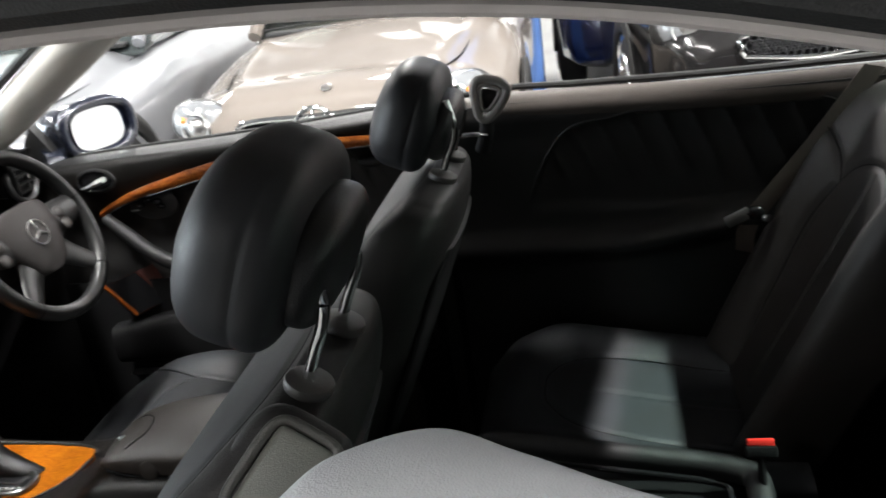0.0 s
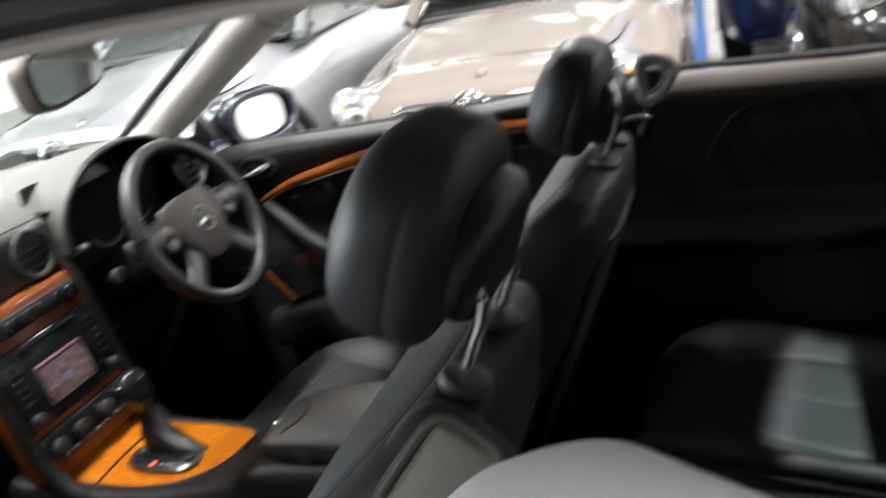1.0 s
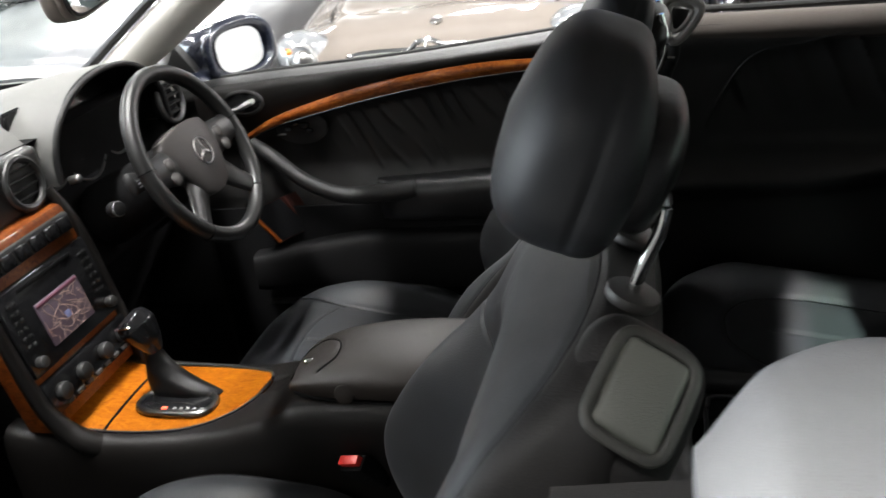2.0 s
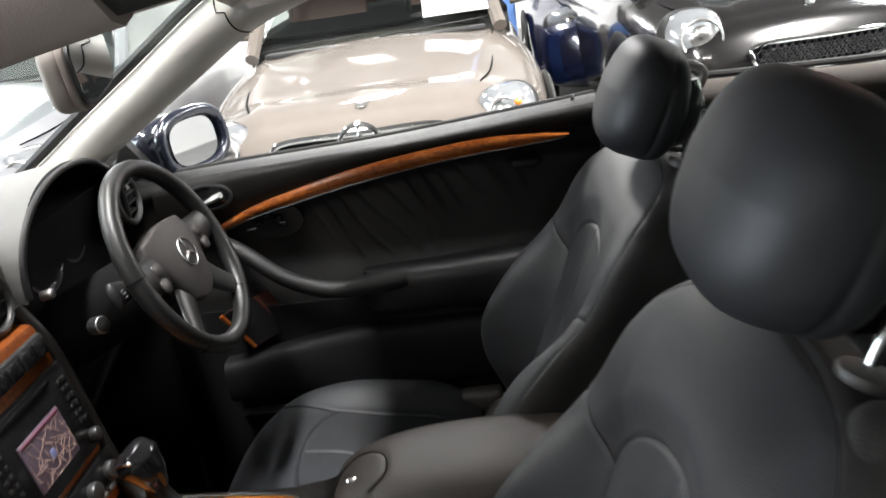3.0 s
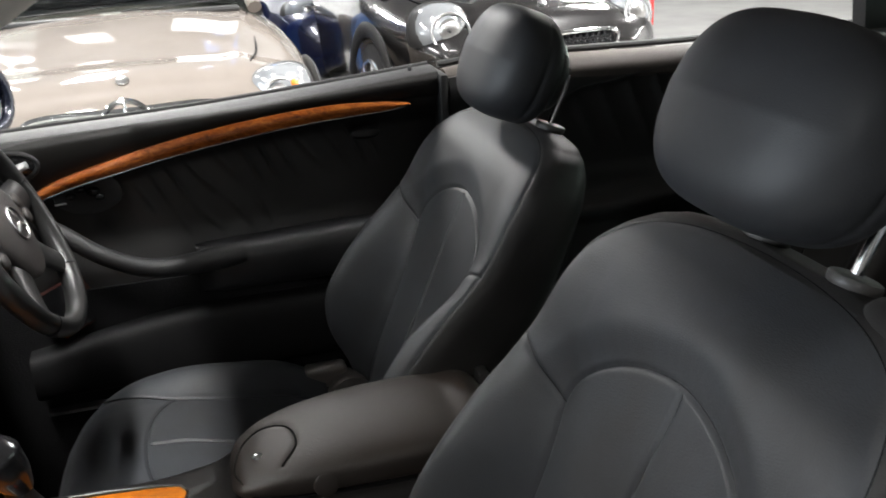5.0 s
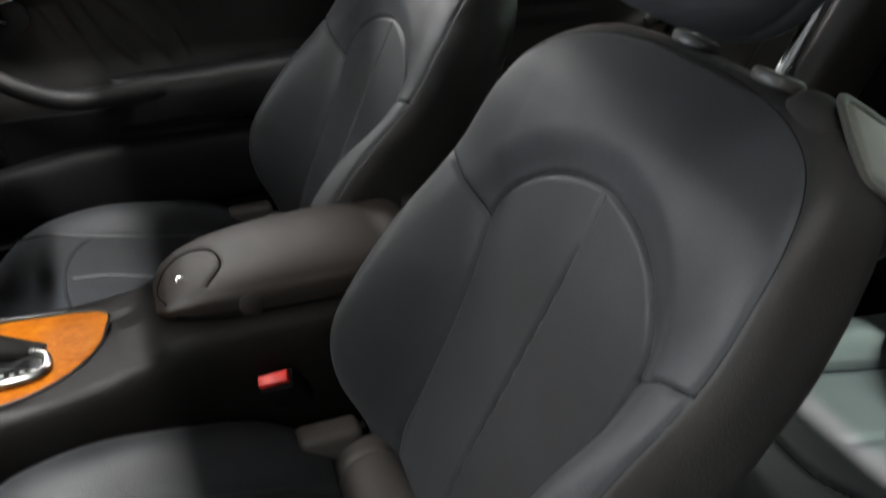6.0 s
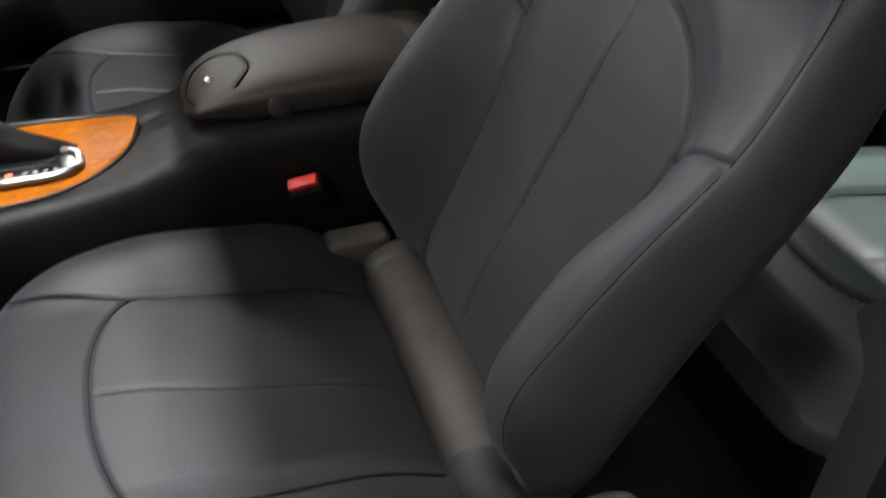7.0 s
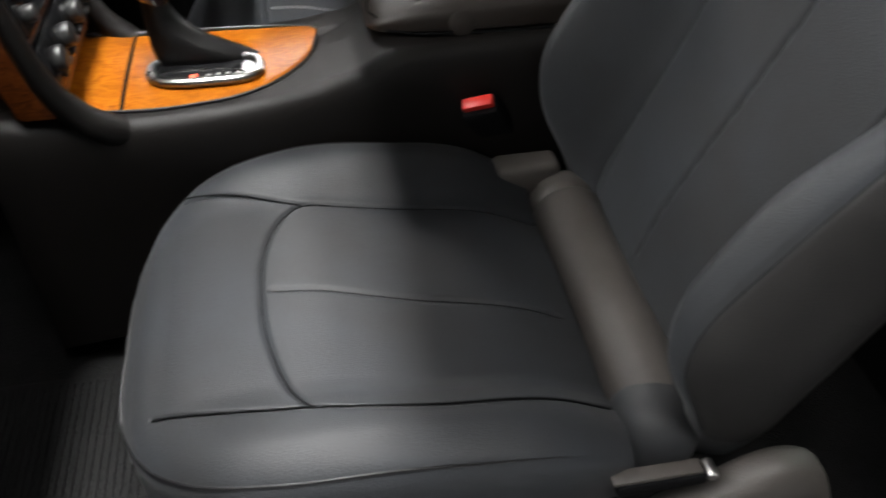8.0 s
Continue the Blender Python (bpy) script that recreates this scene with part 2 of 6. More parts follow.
def tube(pts, radius, seg=10, n=None, flat=1.0, up=(0, 0, 1), caps=True, closed=False):
    """A tube along a smooth line; radius is one number or one for each place; flat squeezes it along up."""
    line = curve_points(pts, n) if n else [np.array(p, float) for p in pts]
    m = len(line)
    rad = radius if isinstance(radius, (int, float)) else None
    verts, faces = [], []
    for i, p in enumerate(line):
        if closed:
            t = line[(i + 1) % m] - line[i - 1]
        else:
            t = line[min(i + 1, m - 1)] - line[max(i - 1, 0)]
        t = t / (np.linalg.norm(t) + 1e-9)
        u = np.array(up, float)
        u = u - t * u.dot(t)
        if np.linalg.norm(u) < 1e-3:
            u = np.array((1.0, 0, 0)) - t * t[0]
        u /= np.linalg.norm(u)
        s = np.cross(t, u)
        r = rad if rad is not None else float(np.interp(i / max(m - 1, 1), np.linspace(0, 1, len(radius)), radius))
        for j in range(seg):
            a = 2 * math.pi * j / seg
            verts.append(p + r * (math.cos(a) * s + flat * math.sin(a) * u))
    for i in range(m if closed else m - 1):
        for j in range(seg):
            k = (i + 1) % m
            faces.append((i * seg + j, i * seg + (j + 1) % seg, k * seg + (j + 1) % seg, k * seg + j))
    if caps and not closed:
        faces.append(tuple(range(seg)))
        faces.append(tuple((m - 1) * seg + j for j in range(seg)))
    return mesh_bm([tuple(v) for v in verts], faces)


def ring(centre, normal, radius, thick, seg=48, sub=10, squash=1.0):
    n = Vector(normal).normalized()
    u = n.orthogonal().normalized()
    v = n.cross(u)
    c = Vector(centre)
    pts = [tuple(c + radius * (math.cos(a) * u + math.sin(a) * v)) for a in [2 * math.pi * i / seg for i in range(seg)]]
    return tube(pts, thick, sub, up=tuple(n), closed=True, flat=squash)


def disc(centre, normal, radius, depth, seg=32, bevel=0.002, sy=1.0, around=None):
    """A short round block, its axis along normal."""
    bm = bmesh.new()
    bmesh.ops.create_cone(bm, cap_ends=True, segments=seg, radius1=radius, radius2=radius, depth=depth)
    if bevel > 0:
        rim = [e for e in bm.edges if abs(e.verts[0].co.z - e.verts[1].co.z) < 1e-6]
        bmesh.ops.bevel(bm, geom=rim, offset=min(bevel, depth * 0.45), segments=2, profile=0.5, affect="EDGES")
    bmesh.ops.scale(bm, vec=(1, sy, 1), verts=bm.verts[:])
    q = Vector(normal).normalized().to_track_quat("Z", around or "Y").to_matrix().to_4x4()
    bmesh.ops.transform(bm, matrix=Matrix.Translation(centre) @ q, verts=bm.verts[:])
    return bm


def ellipsoid(centre, radii, power=2.4, m=None, nu=36, nv=24):
    """A superellipsoid."""
    verts, faces = [], []
    for i in range(nv + 1):
        b = -math.pi / 2 + math.pi * i / nv
        for j in range(nu):
            a = 2 * math.pi * j / nu
            d = np.array((math.cos(b) * math.cos(a), math.cos(b) * math.sin(a), math.sin(b)))
            r = (abs(d[0]) ** power + abs(d[1]) ** power + abs(d[2]) ** power) ** (-1 / power)
            verts.append(tuple(d * r * np.array(radii)))
    for i in range(nv):
        for j in range(nu):
            faces.append((i * nu + j, i * nu + (j + 1) % nu, (i + 1) * nu + (j + 1) % nu, (i + 1) * nu + j))
    bm = mesh_bm(verts, faces)
    bmesh.ops.remove_doubles(bm, verts=bm.verts[:], dist=1e-5)
    bmesh.ops.transform(bm, matrix=Matrix.Translation(centre) @ (m or Matrix()), verts=bm.verts[:])
    return bm


def loft(rows, width, front, back, place, n1=60, n2=24, power=5.0, middle=0.5, rear=None):
    """A cushion-like body. rows: places along it; width(r): half width; front(w, r), back(w, r): its two faces; place(r, w, d): world place."""
    phi1 = np.linspace(-math.pi / 2, math.pi / 2, n1)
    phi2 = np.linspace(math.pi / 2, -math.pi / 2, n2 + 2)[1:-1]
    verts, faces = [], []
    n = n1 + n2
    for r in rows:
        W = max(width(r), 1e-4)
        for phis, side in ((phi1, 0), (phi2, 1)):
            s = np.sin(phis)
            w = W * s
            k = power if side == 0 else rear or power
            t = np.maximum(0, 1 - np.abs(s) ** k) ** (1 / k)
            f, b = front(w, r), back(w, r)
            mid = b + (f - b) * middle
            d = mid + (f - mid) * t if side == 0 else mid - (mid - b) * t
            for wi, di in zip(w, d):
                verts.append(place(r, wi, di))
    m = len(rows)
    for i in range(m - 1):
        for j in range(n):
            faces.append((i * n + j, i * n + (j + 1) % n, (i + 1) * n + (j + 1) % n, (i + 1) * n + j))
    faces.append(tuple(range(n)))
    faces.append(tuple((m - 1) * n + j for j in range(n)))
    return mesh_bm(verts, faces)


def smooth_interp(xs, ys):
    """A smooth function through the given pairs."""
    xs, ys = np.array(xs, float), np.array(ys, float)
    slope = np.gradient(ys, xs)

    def f(x):
        x = np.clip(x, xs[0], xs[-1])
        i = np.clip(np.searchsorted(xs, x) - 1, 0, len(xs) - 2)
        h = xs[i + 1] - xs[i]
        t = (x - xs[i]) / h
        return ys[i] * (2 * t ** 3 - 3 * t ** 2 + 1) + h * slope[i] * (t ** 3 - 2 * t ** 2 + t) + ys[i + 1] * (3 * t ** 2 - 2 * t ** 3) + h * slope[i + 1] * (t ** 3 - t ** 2)
    return f


def sstep(a, b, x):
    t = np.clip((x - a) / (b - a), 0, 1)
    return t * t * (3 - 2 * t)


def line_distance(lines, a, b):
    """Distance of the places (a, b) from the nearest of the lines."""
    key = repr(lines)
    if key not in ROOT:
        A, B = [], []
        for l in lines:
            p = np.array(curve_points([(*q, 0) for q in l], 56))[:, :2]
            A.append(p[:-1])
            B.append(p[1:])
        A, B = np.concatenate(A), np.concatenate(B)
        ROOT[key] = (A, B - A, ((B - A) ** 2).sum(1) + 1e-12)
    A, D, L = ROOT[key]
    a, b = np.broadcast_arrays(np.asarray(a, float), np.asarray(b, float))
    near = (np.abs(A[:, 1] - b.flat[0]) < 0.05) if np.ptp(b) == 0 else np.ones(len(A), bool)
    if not near.any():
        return np.full(a.shape, 1.0)
    A, D, L = A[near], D[near], L[near]
    px, py = a[..., None] - A[:, 0], b[..., None] - A[:, 1]
    t = np.clip((px * D[:, 0] + py * D[:, 1]) / L, 0, 1)
    return np.sqrt(((px - t * D[:, 0]) ** 2 + (py - t * D[:, 1]) ** 2).min(-1))


def groove(dist, depth=0.005, wide=0.006):
    return -depth * np.exp(-(dist / wide) ** 2)


def sheet(us, vs, f, thick):
    """A panel: the places f(u, v) with a back at f + thick."""
    nu, nv = len(us), len(vs)
    verts = [tuple(f(u, v)) for u in us for v in vs]
    t = np.array(thick)
    verts += [tuple(np.array(p) + t) for p in verts[:nu * nv]]
    faces = []
    o = nu * nv
    for i in range(nu - 1):
        for j in range(nv - 1):
            a, b, c, d = i * nv + j, (i + 1) * nv + j, (i + 1) * nv + j + 1, i * nv + j + 1
            faces += [(a, b, c, d), (a + o, d + o, c + o, b + o)]
    for i in range(nu - 1):
        for j in (0, nv - 1):
            a, b = i * nv + j, (i + 1) * nv + j
            faces.append((a, b, b + o, a + o))
    for j in range(nv - 1):
        for i in (0, nu - 1):
            a, b = i * nv + j, i * nv + j + 1
            faces.append((a, b, b + o, a + o))
    return mesh_bm(verts, faces)


def ribbon(edge_a, edge_b, thick, n=40):
    """A curved strip between two smooth lines, with thickness along thick."""
    A, B = curve_points(edge_a, n), curve_points(edge_b, n)
    return sheet(range(n), (0, 0.25, 0.5, 0.75, 1), lambda i, v: A[i] * (1 - v) + B[i] * v + np.array(thick) * -0.35 * (1 - (2 * v - 1) ** 2), thick)


def plate(m, half_y, half_z, x0, x1, power=4.0, n=64):
    """A flat plate with a rounded outline, its faces across the x of m."""
    ring_pts = []
    for k in range(n):
        a = 2 * math.pi * k / n
        c, s = math.cos(a), math.sin(a)
        ring_pts.append((half_y * math.copysign(abs(c) ** (2 / power), c), half_z * math.copysign(abs(s) ** (2 / power), s)))
    verts = [tuple(m @ Vector((x, y, z))) for x in (x0, x1) for y, z in ring_pts]
    return mesh_bm(verts, [tuple(range(n)), tuple(range(2 * n - 1, n - 1, -1))] + [(k, (k + 1) % n, n + (k + 1) % n, n + k) for k in range(n)])

# ---- hall ----
GROUND = -0.06
solo("ground", block(-9.6, 12, -9, 11, GROUND - 0.2, GROUND, 0), CONCRETE, "grey painted concrete floor of the car hall", "floor", kind="structure", smooth=False)
# Unseen ceiling, kept dark to limit bounced light.
solo("ceiling", block(-9.6, 12, -9, 11, CEIL_Z, CEIL_Z + 0.2, 0), CEILP, "dark grey hall ceiling", "ceiling", kind="structure", smooth=False)
# The south wall is unseen; its dark colour is chosen to cut fill light.
for nm, b in (("wall_north", (-9.6, 12, 10.8, 11)), ("wall_south", (-9.6, 12, -9, -8.8)), ("wall_east", (11.8, 12, -8.8, 10.8))):
    solo(nm, block(*b, GROUND, CEIL_Z, 0), WALLD if nm == "wall_south" else WALLP, "plain hall wall out of view, dark to cut near-side fill" if nm == "wall_south" else "plain white painted hall wall", "wall", kind="structure", smooth=False)

# the front wall ahead of the car has a wide glazed shop window, through which daylight comes
OPEN_Y, OPEN_Z = (-3.6, 3.6), (0.75, 3.35)
for nm, y0, y1, z0, z1 in (("wall_west_1", -8.8, OPEN_Y[0], GROUND, CEIL_Z), ("wall_west_2", OPEN_Y[1], 10.8, GROUND, CEIL_Z), ("wall_west_3", *OPEN_Y, GROUND, OPEN_Z[0]), ("wall_west_4", *OPEN_Y, OPEN_Z[1], CEIL_Z)):
    solo(nm, block(-9.6, -9.4, y0, y1, z0, z1, 0), WALLP, "plain white painted hall wall", "wall", kind="structure", smooth=False)


def shop_window():
    t = thing("window_1", (-9.5, 0, OPEN_Z[0]), "wide shop window with grey frame in the hall wall", "window", kind="structure")
    for z in OPEN_Z:
        part("window_frame", block(-9.54, -9.46, *OPEN_Y, z - 0.03, z + 0.03, 0.006), STEELW, t)
    for k in range(5):
        y = OPEN_Y[0] + (OPEN_Y[1] - OPEN_Y[0]) * k / 4
        part("mullion", block(-9.54, -9.46, y - 0.03, y + 0.03, OPEN_Z[0] + 0.03, OPEN_Z[1] - 0.03, 0.006), STEELW, t)
        if k < 4:
            pane = part("pane", block(-9.505, -9.495, y + 0.03, y + 1.77, OPEN_Z[0] + 0.03, OPEN_Z[1] - 0.03, 0), GLASS, t, smooth=False)
            pane.visible_shadow = False
    d = bpy.data.lights.new("daylight", "AREA")
    d.shape, d.size, d.size_y, d.energy, d.color = "RECTANGLE", OPEN_Y[1] - OPEN_Y[0], OPEN_Z[1] - OPEN_Z[0], DAY_POWER, DAY_TINT
    ob = new("daylight", d)
    ob.matrix_basis = look((-9.7, 0, sum(OPEN_Z) / 2), (0, 0, sum(OPEN_Z) / 2))


def hall_lamp(x, y, sx, sy, power):
    t = thing("ceiling_light", (x, y, CEIL_Z - 0.1), "long white ceiling light placed out of view, switched on", "ceiling light", "hall ceiling lights")
    part("housing", block(x - sx / 2 - 0.03, x + sx / 2 + 0.03, y - sy / 2 - 0.03, y + sy / 2 + 0.03, CEIL_Z - 0.09, CEIL_Z - 0.002, 0.01), WHITEP, t)
    part("diffuser", block(x - sx / 2, x + sx / 2, y - sy / 2, y + sy / 2, CEIL_Z - 0.11, CEIL_Z - 0.092, 0.004), LAMPGLOW, t, "glowing opal diffuser")
    d = bpy.data.lights.new("lamp_light", "AREA")
    d.shape, d.size, d.size_y, d.energy, d.color = "RECTANGLE", sx, sy, power, (1.0, 0.985, 0.965)
    ob = new("lamp_light", d)
    ob.location = (x, y, CEIL_Z - 0.125)


shop_window()
for lx, ly, sx, sy, pw in LAMPS:
    hall_lamp(lx, ly, sx, sy, pw * LAMP_POWER)


# ---- front seats ----
REC = radians(20)
UP, FWD = np.array((math.sin(REC), 0, math.cos(REC))), np.array((-math.cos(REC), 0, math.sin(REC)))
BASE = np.array((-0.30, 0.0, 0.36))
BACK_W = smooth_interp([0, 0.06, 0.14, 0.28, 0.40, 0.48, 0.54, 0.585, 0.615, 0.635, 0.646, 0.650], [0.204, 0.227, 0.247, 0.258, 0.261, 0.260, 0.252, 0.237, 0.213, 0.181, 0.138, 0.09])
BACK_D0 = smooth_interp([0, 0.15, 0.30, 0.45, 0.50, 0.54, 0.58, 0.615, 0.638, 0.650], [0.0, 0.010, 0.004, 0.0, 0.0, -0.004, -0.014, -0.032, -0.054, -0.072])
BACK_B = smooth_interp([0, 0.06, 0.12, 0.19, 0.27, 0.355, 0.41, 0.45, 0.54, 0.61, 0.65], [0.005, 0.038, 0.090, 0.118, 0.111, 0.080, 0.050, 0.031, 0.014, 0.002, 0.0])
BACK_R = smooth_interp([0, 0.3, 0.50, 0.58, 0.615, 0.64, 0.65], [-0.100, -0.128, -0.138, -0.140, -0.134, -0.124, -0.116])
ARCH_FAR = [(0.148, 0.02), (0.157, 0.08), (0.150, 0.14), (0.145, 0.21), (0.144, 0.29), (0.149, 0.35), (0.158, 0.395), (0.147, 0.432), (0.101, 0.472), (0.055, 0.496), (0.010, 0.509)]
ARCH_NEAR = [(-0.148, 0.02), (-0.157, 0.08), (-0.150, 0.14), (-0.147, 0.21), (-0.148, 0.29), (-0.155, 0.35), (-0.160, 0.395), (-0.154, 0.430), (-0.134, 0.463), (-0.110, 0.486), (-0.075, 0.503), (-0.030, 0.512)]
ARCH = ARCH_NEAR + ARCH_FAR[::-1]
half_arch = lambda pts: smooth_interp([h for w, h in pts] + [0.515, 0.56, 0.7], [abs(w) for w, h in pts] + [-0.01, -0.06, -0.15])
ARCH_F, ARCH_N = half_arch(ARCH_FAR), half_arch(ARCH_NEAR)
EDGE_H = [(0.218, 0.05), (0.228, 0.12), (0.240, 0.22), (0.2445, 0.32), (0.2445, 0.44), (0.241, 0.51), (0.233, 0.553), (0.219, 0.582), (0.195, 0.607), (0.160, 0.625), (0.112, 0.637)]
EDGE = [(-w, h) for w, h in EDGE_H] + [(-0.04, 0.6435), (0.04, 0.6435)] + EDGE_H[::-1]
WING = [(0.158, 0.395), (0.180, 0.409), (0.215, 0.432), (0.243, 0.441)]
WING2 = [(-w, h) for w, h in WING]
CREASE = [(0.010, 0.07), (0.004, 0.16), (-0.008, 0.30), (-0.018, 0.42), (-0.020, 0.505)]


def back_front(w, h):
    aw = np.abs(w)
    k = float(sstep(0.30, 0.42, h))
    d = BACK_D0(h) + BACK_B(h) * sstep(0.140 + 0.015 * k, 0.220 + 0.028 * k, aw)
    arch = np.where(w > 0, float(ARCH_F(h)), float(ARCH_N(h)))
    # the horseshoe swells beyond the arch and falls off to the outer seam
    gap = np.minimum(line_distance([ARCH], w, h), 0.05) * (aw > arch)
    d = d + sstep(0.0, 0.05, gap) * (0.014 * float(sstep(0.652, 0.56, h) * sstep(0.30, 0.44, h)) + 0.006 * float(sstep(0.44, 0.30, h)))
    d = d + 0.006 * np.clip(1 - (aw / 0.15) ** 2, 0, 1) * sstep(0.5, 0.42, h)
    d = d + groove(line_distance([ARCH], w, h), 0.0050, 0.0030)
    d = d + groove(line_distance([WING, WING2], w, h), 0.0036, 0.0030) + groove(line_distance([EDGE], w, h), 0.0022, 0.0028)
    return d + groove(line_distance([CREASE], w, h), 0.0036, 0.0030)


def back_skin(w, h):
    """Depth of the finished front face, rounded over at its edges."""
    f, b = float(back_front(np.array([w]), h)[0]), float(BACK_R(h))
    mid = b + (f - b) * 0.55
    return mid + (f - mid) * max(0.0, 1 - min(1.0, abs(w) / float(BACK_W(h))) ** 4.6) ** (1 / 4.6)


def seat_place(h, w, d):
    p = BASE + UP * h + FWD * d
    return (p[0], w, p[2])


CUSH_W = smooth_interp([-0.852, -0.848, -0.84, -0.825, -0.805, -0.78, -0.74, -0.70, -0.55, -0.42, -0.365], [0.035, 0.072, 0.110, 0.152, 0.188, 0.215, 0.239, 0.250, 0.257, 0.25, 0.235])
CUSH_Z = smooth_interp([-0.852, -0.845, -0.825, -0.79, -0.74, -0.66, -0.55, -0.42, -0.365], [0.375, 0.40, 0.43, 0.449, 0.460, 0.460, 0.444, 0.418, 0.390])
CUSH_B = smooth_interp([-0.852, -0.80, -0.70, -0.60, -0.45, -0.365], [0.0, 0.006, 0.022, 0.036, 0.038, 0.03])
CARCH = [(-0.172, -0.37), (-0.186, -0.50), (-0.184, -0.58), (-0.172, -0.645), (-0.152, -0.664), (-0.120, -0.679), (-0.065, -0.692), (-0.01, -0.696), (0.045, -0.694), (0.090, -0.683), (0.120, -0.667), (0.138, -0.645), (0.135, -0.60), (0.131, -0.50), (0.130, -0.37)]
CSIDE = [(0.138, -0.645), (0.152, -0.69), (0.169, -0.74), (0.181, -0.782)]
CSIDE2 = [(-0.172, -0.645), (-0.166, -0.69), (-0.155, -0.74), (-0.138, -0.80)]
CMID = [(-0.004, -0.685), (-0.024, -0.58), (-0.038, -0.48), (-0.044, -0.385)]


def cush_top(w, x):
    aw = np.abs(w)
    z = CUSH_Z(x) + CUSH_B(x) * sstep(0.13, 0.215, aw)
    z = z + 0.007 * np.clip(1 - (aw / 0.15) ** 2, 0, 1) * sstep(-0.70, -0.62, x)
    z = z + groove(line_distance([CARCH], w, x), 0.0036, 0.0030) + groove(line_distance([CSIDE, CSIDE2], w, x), 0.0034, 0.0026)
    return z + groove(line_distance([CMID], w, x), 0.0032, 0.0038)


def cush_skin(w, x):
    """Height of the finished cushion top, rounded over at its edges."""
    mid = 0.315 + (float(cush_top(np.array([w]), x)[0]) - 0.315) * 0.62
    return mid + (float(cush_top(np.array([w]), x)[0]) - mid) * max(0.0, 1 - min(1.0, abs(w) / float(CUSH_W(x))) ** 4) ** 0.25


def headrest_front(centre, m):
    """The big padded block of a headrest, fuller below and in front, with a seam line round its face."""
    verts, faces = [], []
    nu, nv = 128, 84
    for i in range(nv + 1):
        b = -math.pi / 2 + math.pi * i / nv
        for j in range(nu):
            a = 2 * math.pi * j / nu
            d = np.array((math.cos(b) * math.cos(a), math.cos(b) * math.sin(a), math.sin(b)))
            r = (abs(d[0]) ** 3.4 + abs(d[1]) ** 3.0 + abs(d[2]) ** 3.4) ** (-1 / 3.2)
            p = d * r
            x, y, z = p[0] * 0.070, p[1] * 0.138, p[2] * (0.088 if p[2] > 0 else 0.101)
            y *= 1 - 0.16 * max(0, z / 0.10) ** 2 - 0.10 * max(0, -z / 0.10) ** 2
            x *= 1 - 0.25 * max(0, z / 0.10)
            if x > 0:
                x *= 0.75
            x += 0.012 * (y / 0.135) ** 2
            k = abs(x - 0.012)
            y *= 1 - 0.018 * math.exp(-(k / 0.004) ** 2)
            s = 1 - 0.005 * math.exp(-((abs(y) - 0.112) / 0.003) ** 2)
            verts.append((x * s, y, z * s))
    for i in range(nv):
        for j in range(nu):
            faces.append((i * nu + j, i * nu + (j + 1) % nu, (i + 1) * nu + (j + 1) % nu, (i + 1) * nu + j))
    bm = mesh_bm(verts, faces)
    bmesh.ops.remove_doubles(bm, verts=bm.verts[:], dist=1e-5)
    bmesh.ops.transform(bm, matrix=Matrix.Translation(centre) @ m, verts=bm.verts[:])
    return bm


SIDEL = mat("black_seat_side_leather", (0.0225, 0.0213, 0.0210), 0.52, grain=0.15, grain_size=520, stain=0.3, stain_size=8, spec=0.3)
HEADL = mat("black_headrest_leather", (0.0225, 0.0238, 0.0265), 0.50, grain=0.05, grain_size=520, stain=0.35, stain_size=6, spec=0.34)
# Lighter, browner tone than the seat leather.
ROLL = mat("light_tan_grey_roll", (0.078, 0.069, 0.063), 0.5, grain=0.13, grain_size=520, stain=0.2, stain_size=9)
COLLAR = mat("dark_grey_collar_plastic", (0.062, 0.058, 0.055), 0.4, grain=0.15, grain_size=600, stain=0.2)
BEZEL = mat("dark_grey_handle_bezel", (0.045, 0.045, 0.040), 0.42, grain=0.15, grain_size=600, stain=0.2)
# Pale green-grey puts the green rear-window light into the flap's colour.
FLAP = mat("green_lit_handle_plastic", (0.128, 0.133, 0.116), 0.42, grain=0.15, grain_size=700, stain=0.15)
TAN = mat("grey_tan_plastic", (0.058, 0.051, 0.046), 0.5, grain=0.2, grain_size=600, stain=0.2)


